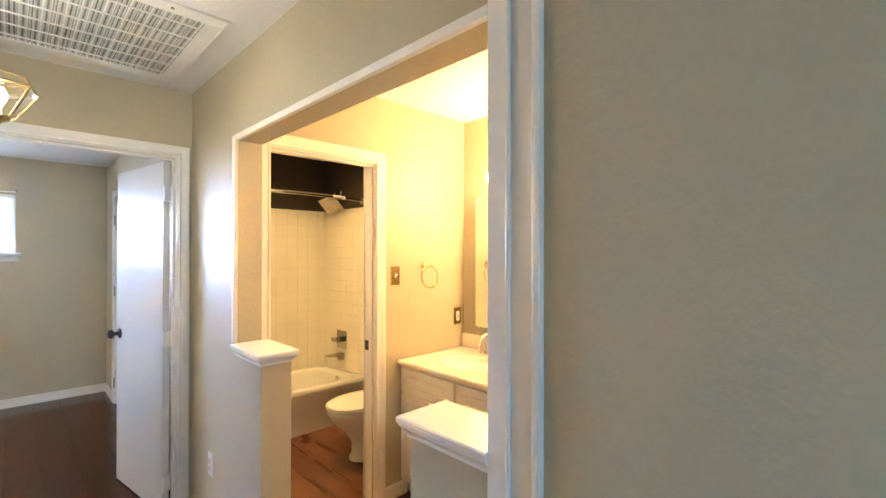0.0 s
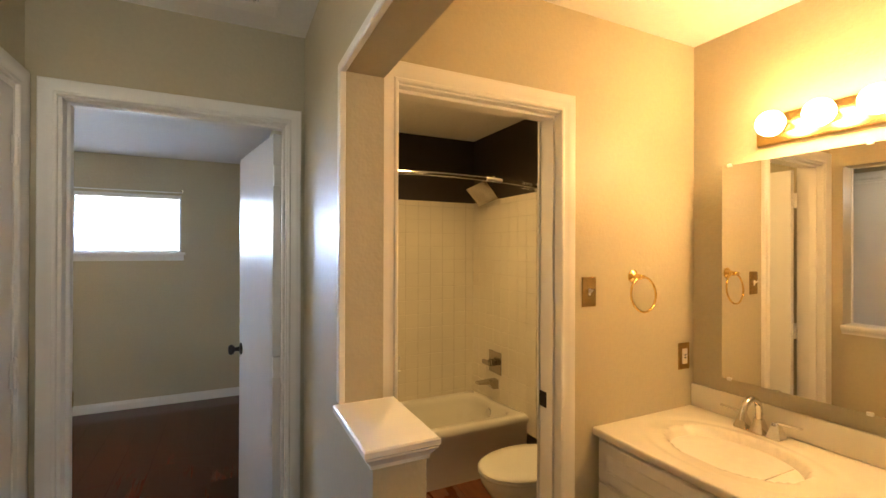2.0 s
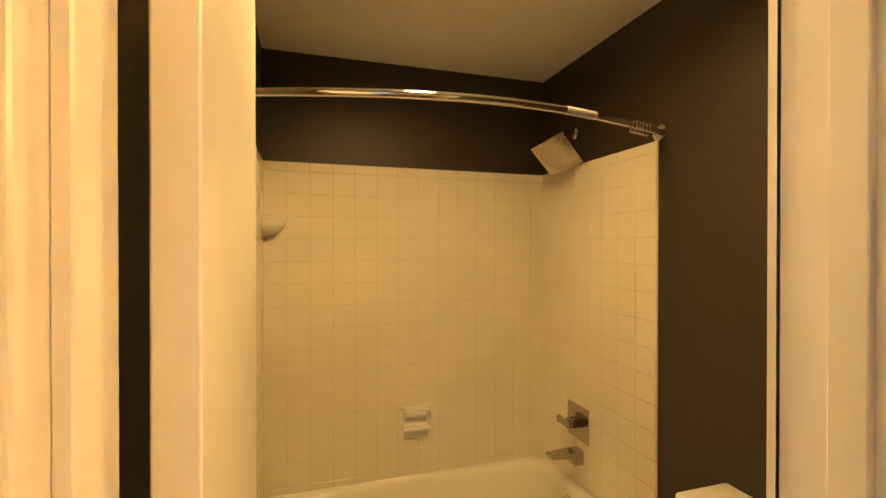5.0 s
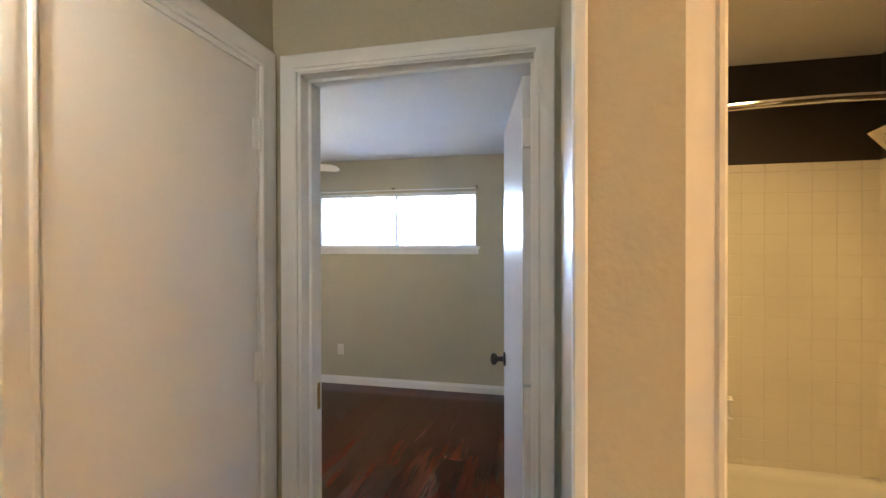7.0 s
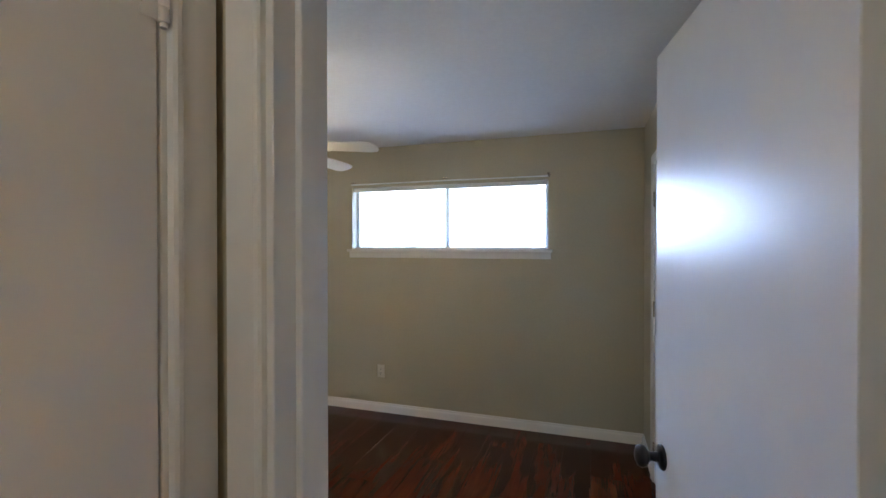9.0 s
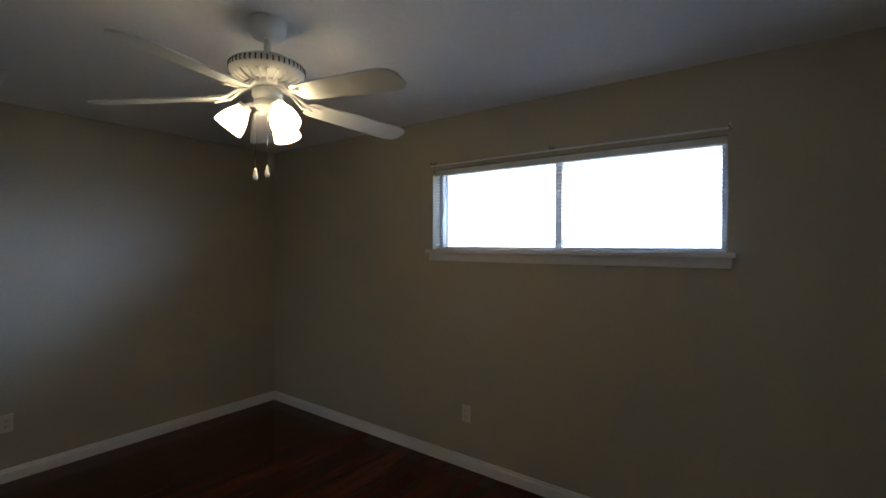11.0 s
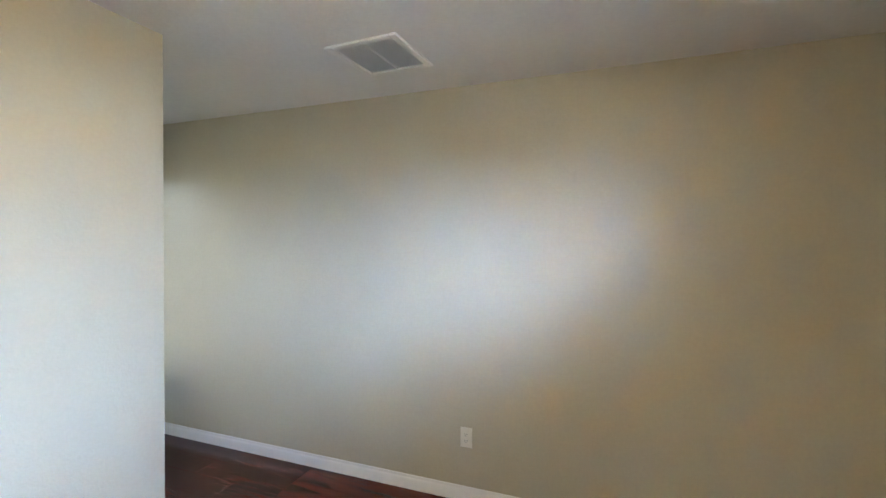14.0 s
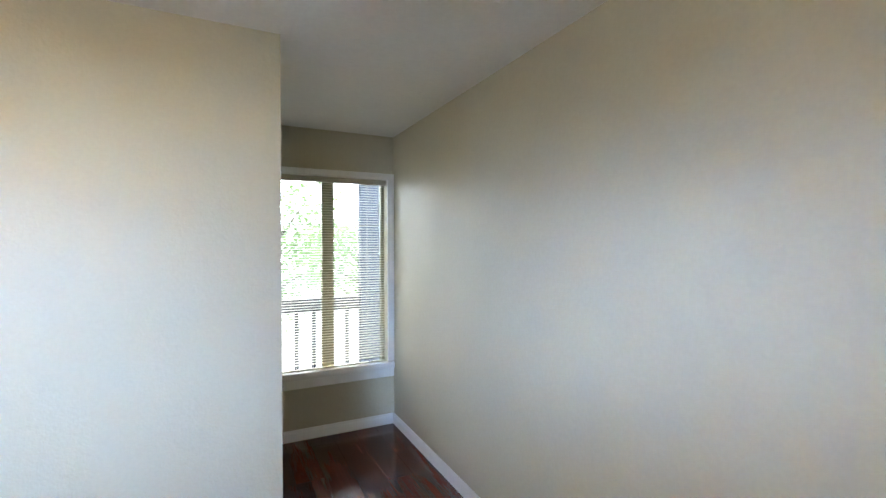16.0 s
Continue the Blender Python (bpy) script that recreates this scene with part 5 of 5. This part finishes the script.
def tree(loc, height, spread, seed, leaves):
    """Trunk, limbs and a crown of loose leaf clumps."""
    rng = np.random.RandomState(seed)
    t = thing("tree", loc, "leafy green tree standing beyond the balcony", "tree", "trees beyond the balcony")
    bm = B()
    tube(bm, [(0, 0, 0), (0.05, 0.02, height * 0.2), (-0.04, 0.05, height * 0.4), (0.02, 0.0, height * 0.62)], [0.20, 0.16, 0.13, 0.07], 10)
    ends = []
    for k in range(11):
        a, z = rng.uniform(0, 6.28), height * rng.uniform(0.32, 0.58)
        r = spread * rng.uniform(0.45, 0.95)
        e = Vector((r * math.cos(a), r * math.sin(a), z + height * rng.uniform(0.08, 0.34)))
        mid = Vector((e.x * 0.45, e.y * 0.45, z + (e.z - z) * 0.35))
        tube(bm, [(0, 0, z), mid, e], [0.07, 0.045, 0.012], 7)
        ends += [e, mid * 0.3 + e * 0.7]
    part("trunk", bm, BARK, t, "rough brown trunk and limbs", 60)
    cl_ = [np.array(e) + rng.normal(0, 0.28, 3) for e in ends for _ in range(4)]
    verts, faces = [], []
    for k in range(leaves):
        c = cl_[rng.randint(len(cl_))] + rng.normal(0, 0.33, 3) * np.array([1, 1, 0.75])
        u = rng.normal(0, 1, 3)
        u /= np.linalg.norm(u)
        v = np.cross(u, rng.normal(0, 1, 3))
        v /= np.linalg.norm(v) + 1e-6
        s = rng.uniform(0.05, 0.10)
        i = len(verts)
        verts += [c - u * s, c + v * s * 0.45, c + u * s, c - v * s * 0.45]
        faces.append((i, i + 1, i + 2, i + 3))
    me_ = bpy.data.meshes.new("crown")
    me_.from_pydata([tuple(p) for p in verts], [], faces)
    me_.materials.append(LEAF)
    ob = new("crown", me_)
    ob.parent = t
    ob["label"] = "loose crown of small green leaves"
    return t


tree((-2.1, -5.6, -3.0), 6.4, 2.0, 4, 3800)
tree((-6.6, -9.5, -3.0), 6.8, 2.4, 9, 4200)
tree((2.4, -8.0, -3.0), 6.6, 2.3, 12, 4200)


# ---- tiles round the tub ----
TP, JT = 0.1083, 0.0018
base_z = 0.2465
tile_me = to_mesh("tile", box(B(), -TP / 2 + JT / 2, -0.008, -TP / 2 + JT / 2, TP / 2 - JT / 2, 0.0, TP / 2 - JT / 2, 0.0014), TILE, 0)


def tile_wall(parent, along, rz, place, n_rows, n_cols, start):
    """Square tiles with a rounded top course; along: the run's length."""
    bed = B()
    box(bed, start, -0.0055, base_z - 0.004, start + along, -0.001, base_z + n_rows * TP + 0.045)
    bmesh.ops.transform(bed, matrix=place, verts=bed.verts)
    part("grout_bed", bed, GROUT, parent, "pale grout", 0)
    rng = random.Random(n_cols)
    for r_ in range(n_rows + 1):
        for c_ in range(n_cols):
            x = start + c_ * TP + TP / 2
            z = base_z + r_ * TP + TP / 2
            hw = TP / 2
            if start + along - x < TP / 2 - 0.001:
                hw = (start + along - (x - TP / 2)) / 2
                x = x - TP / 2 + hw
            if hw < 0.01:
                continue
            if r_ == n_rows or hw < TP / 2:
                zt = TP / 2 if r_ < n_rows else 0.0225
                me_ = to_mesh("tile", box(B(), -hw + JT / 2, -0.008, -TP / 2 + JT / 2, hw - JT / 2, 0.0, -TP / 2 + 2 * zt - JT / 2, 0.0014 if r_ < n_rows else 0.004, 1 if r_ < n_rows else 2), TILE, 0)
            else:
                me_ = tile_me
            ob = piece("tile", me_, parent)
            ob.matrix_basis = place @ pose(x, rng.uniform(-0.0004, 0.0004), z, rng.uniform(-0.3, 0.3), 0, rng.uniform(-0.3, 0.3))


tile_wall(wall_bn, TE - TW, 0, pose(0, TN, 0), 15, 14, TW)
tile_wall(wall_be, TN - 3.262, -90, pose(TE, 0, 0, 0, 0, -90) @ pose(-TN, 0, 0), 15, 9, 0.0)
tile_wall(wall_bw, TN - 3.262, 90, pose(TW, 3.262, 0, 0, 0, 90), 15, 9, 0.0)


# ---- floor boards, last ----
planks("plank", [(BW, KY, BE, BN), (BW, AY, KX, KY), (0.0, BS, BE, KY), (0.376, DY, 1.136, BS), (HL, HS, HR, DY), (HL - 0.12, 2.056, HL, 2.692)], 0.19, 1.22, FLOOR, 3)
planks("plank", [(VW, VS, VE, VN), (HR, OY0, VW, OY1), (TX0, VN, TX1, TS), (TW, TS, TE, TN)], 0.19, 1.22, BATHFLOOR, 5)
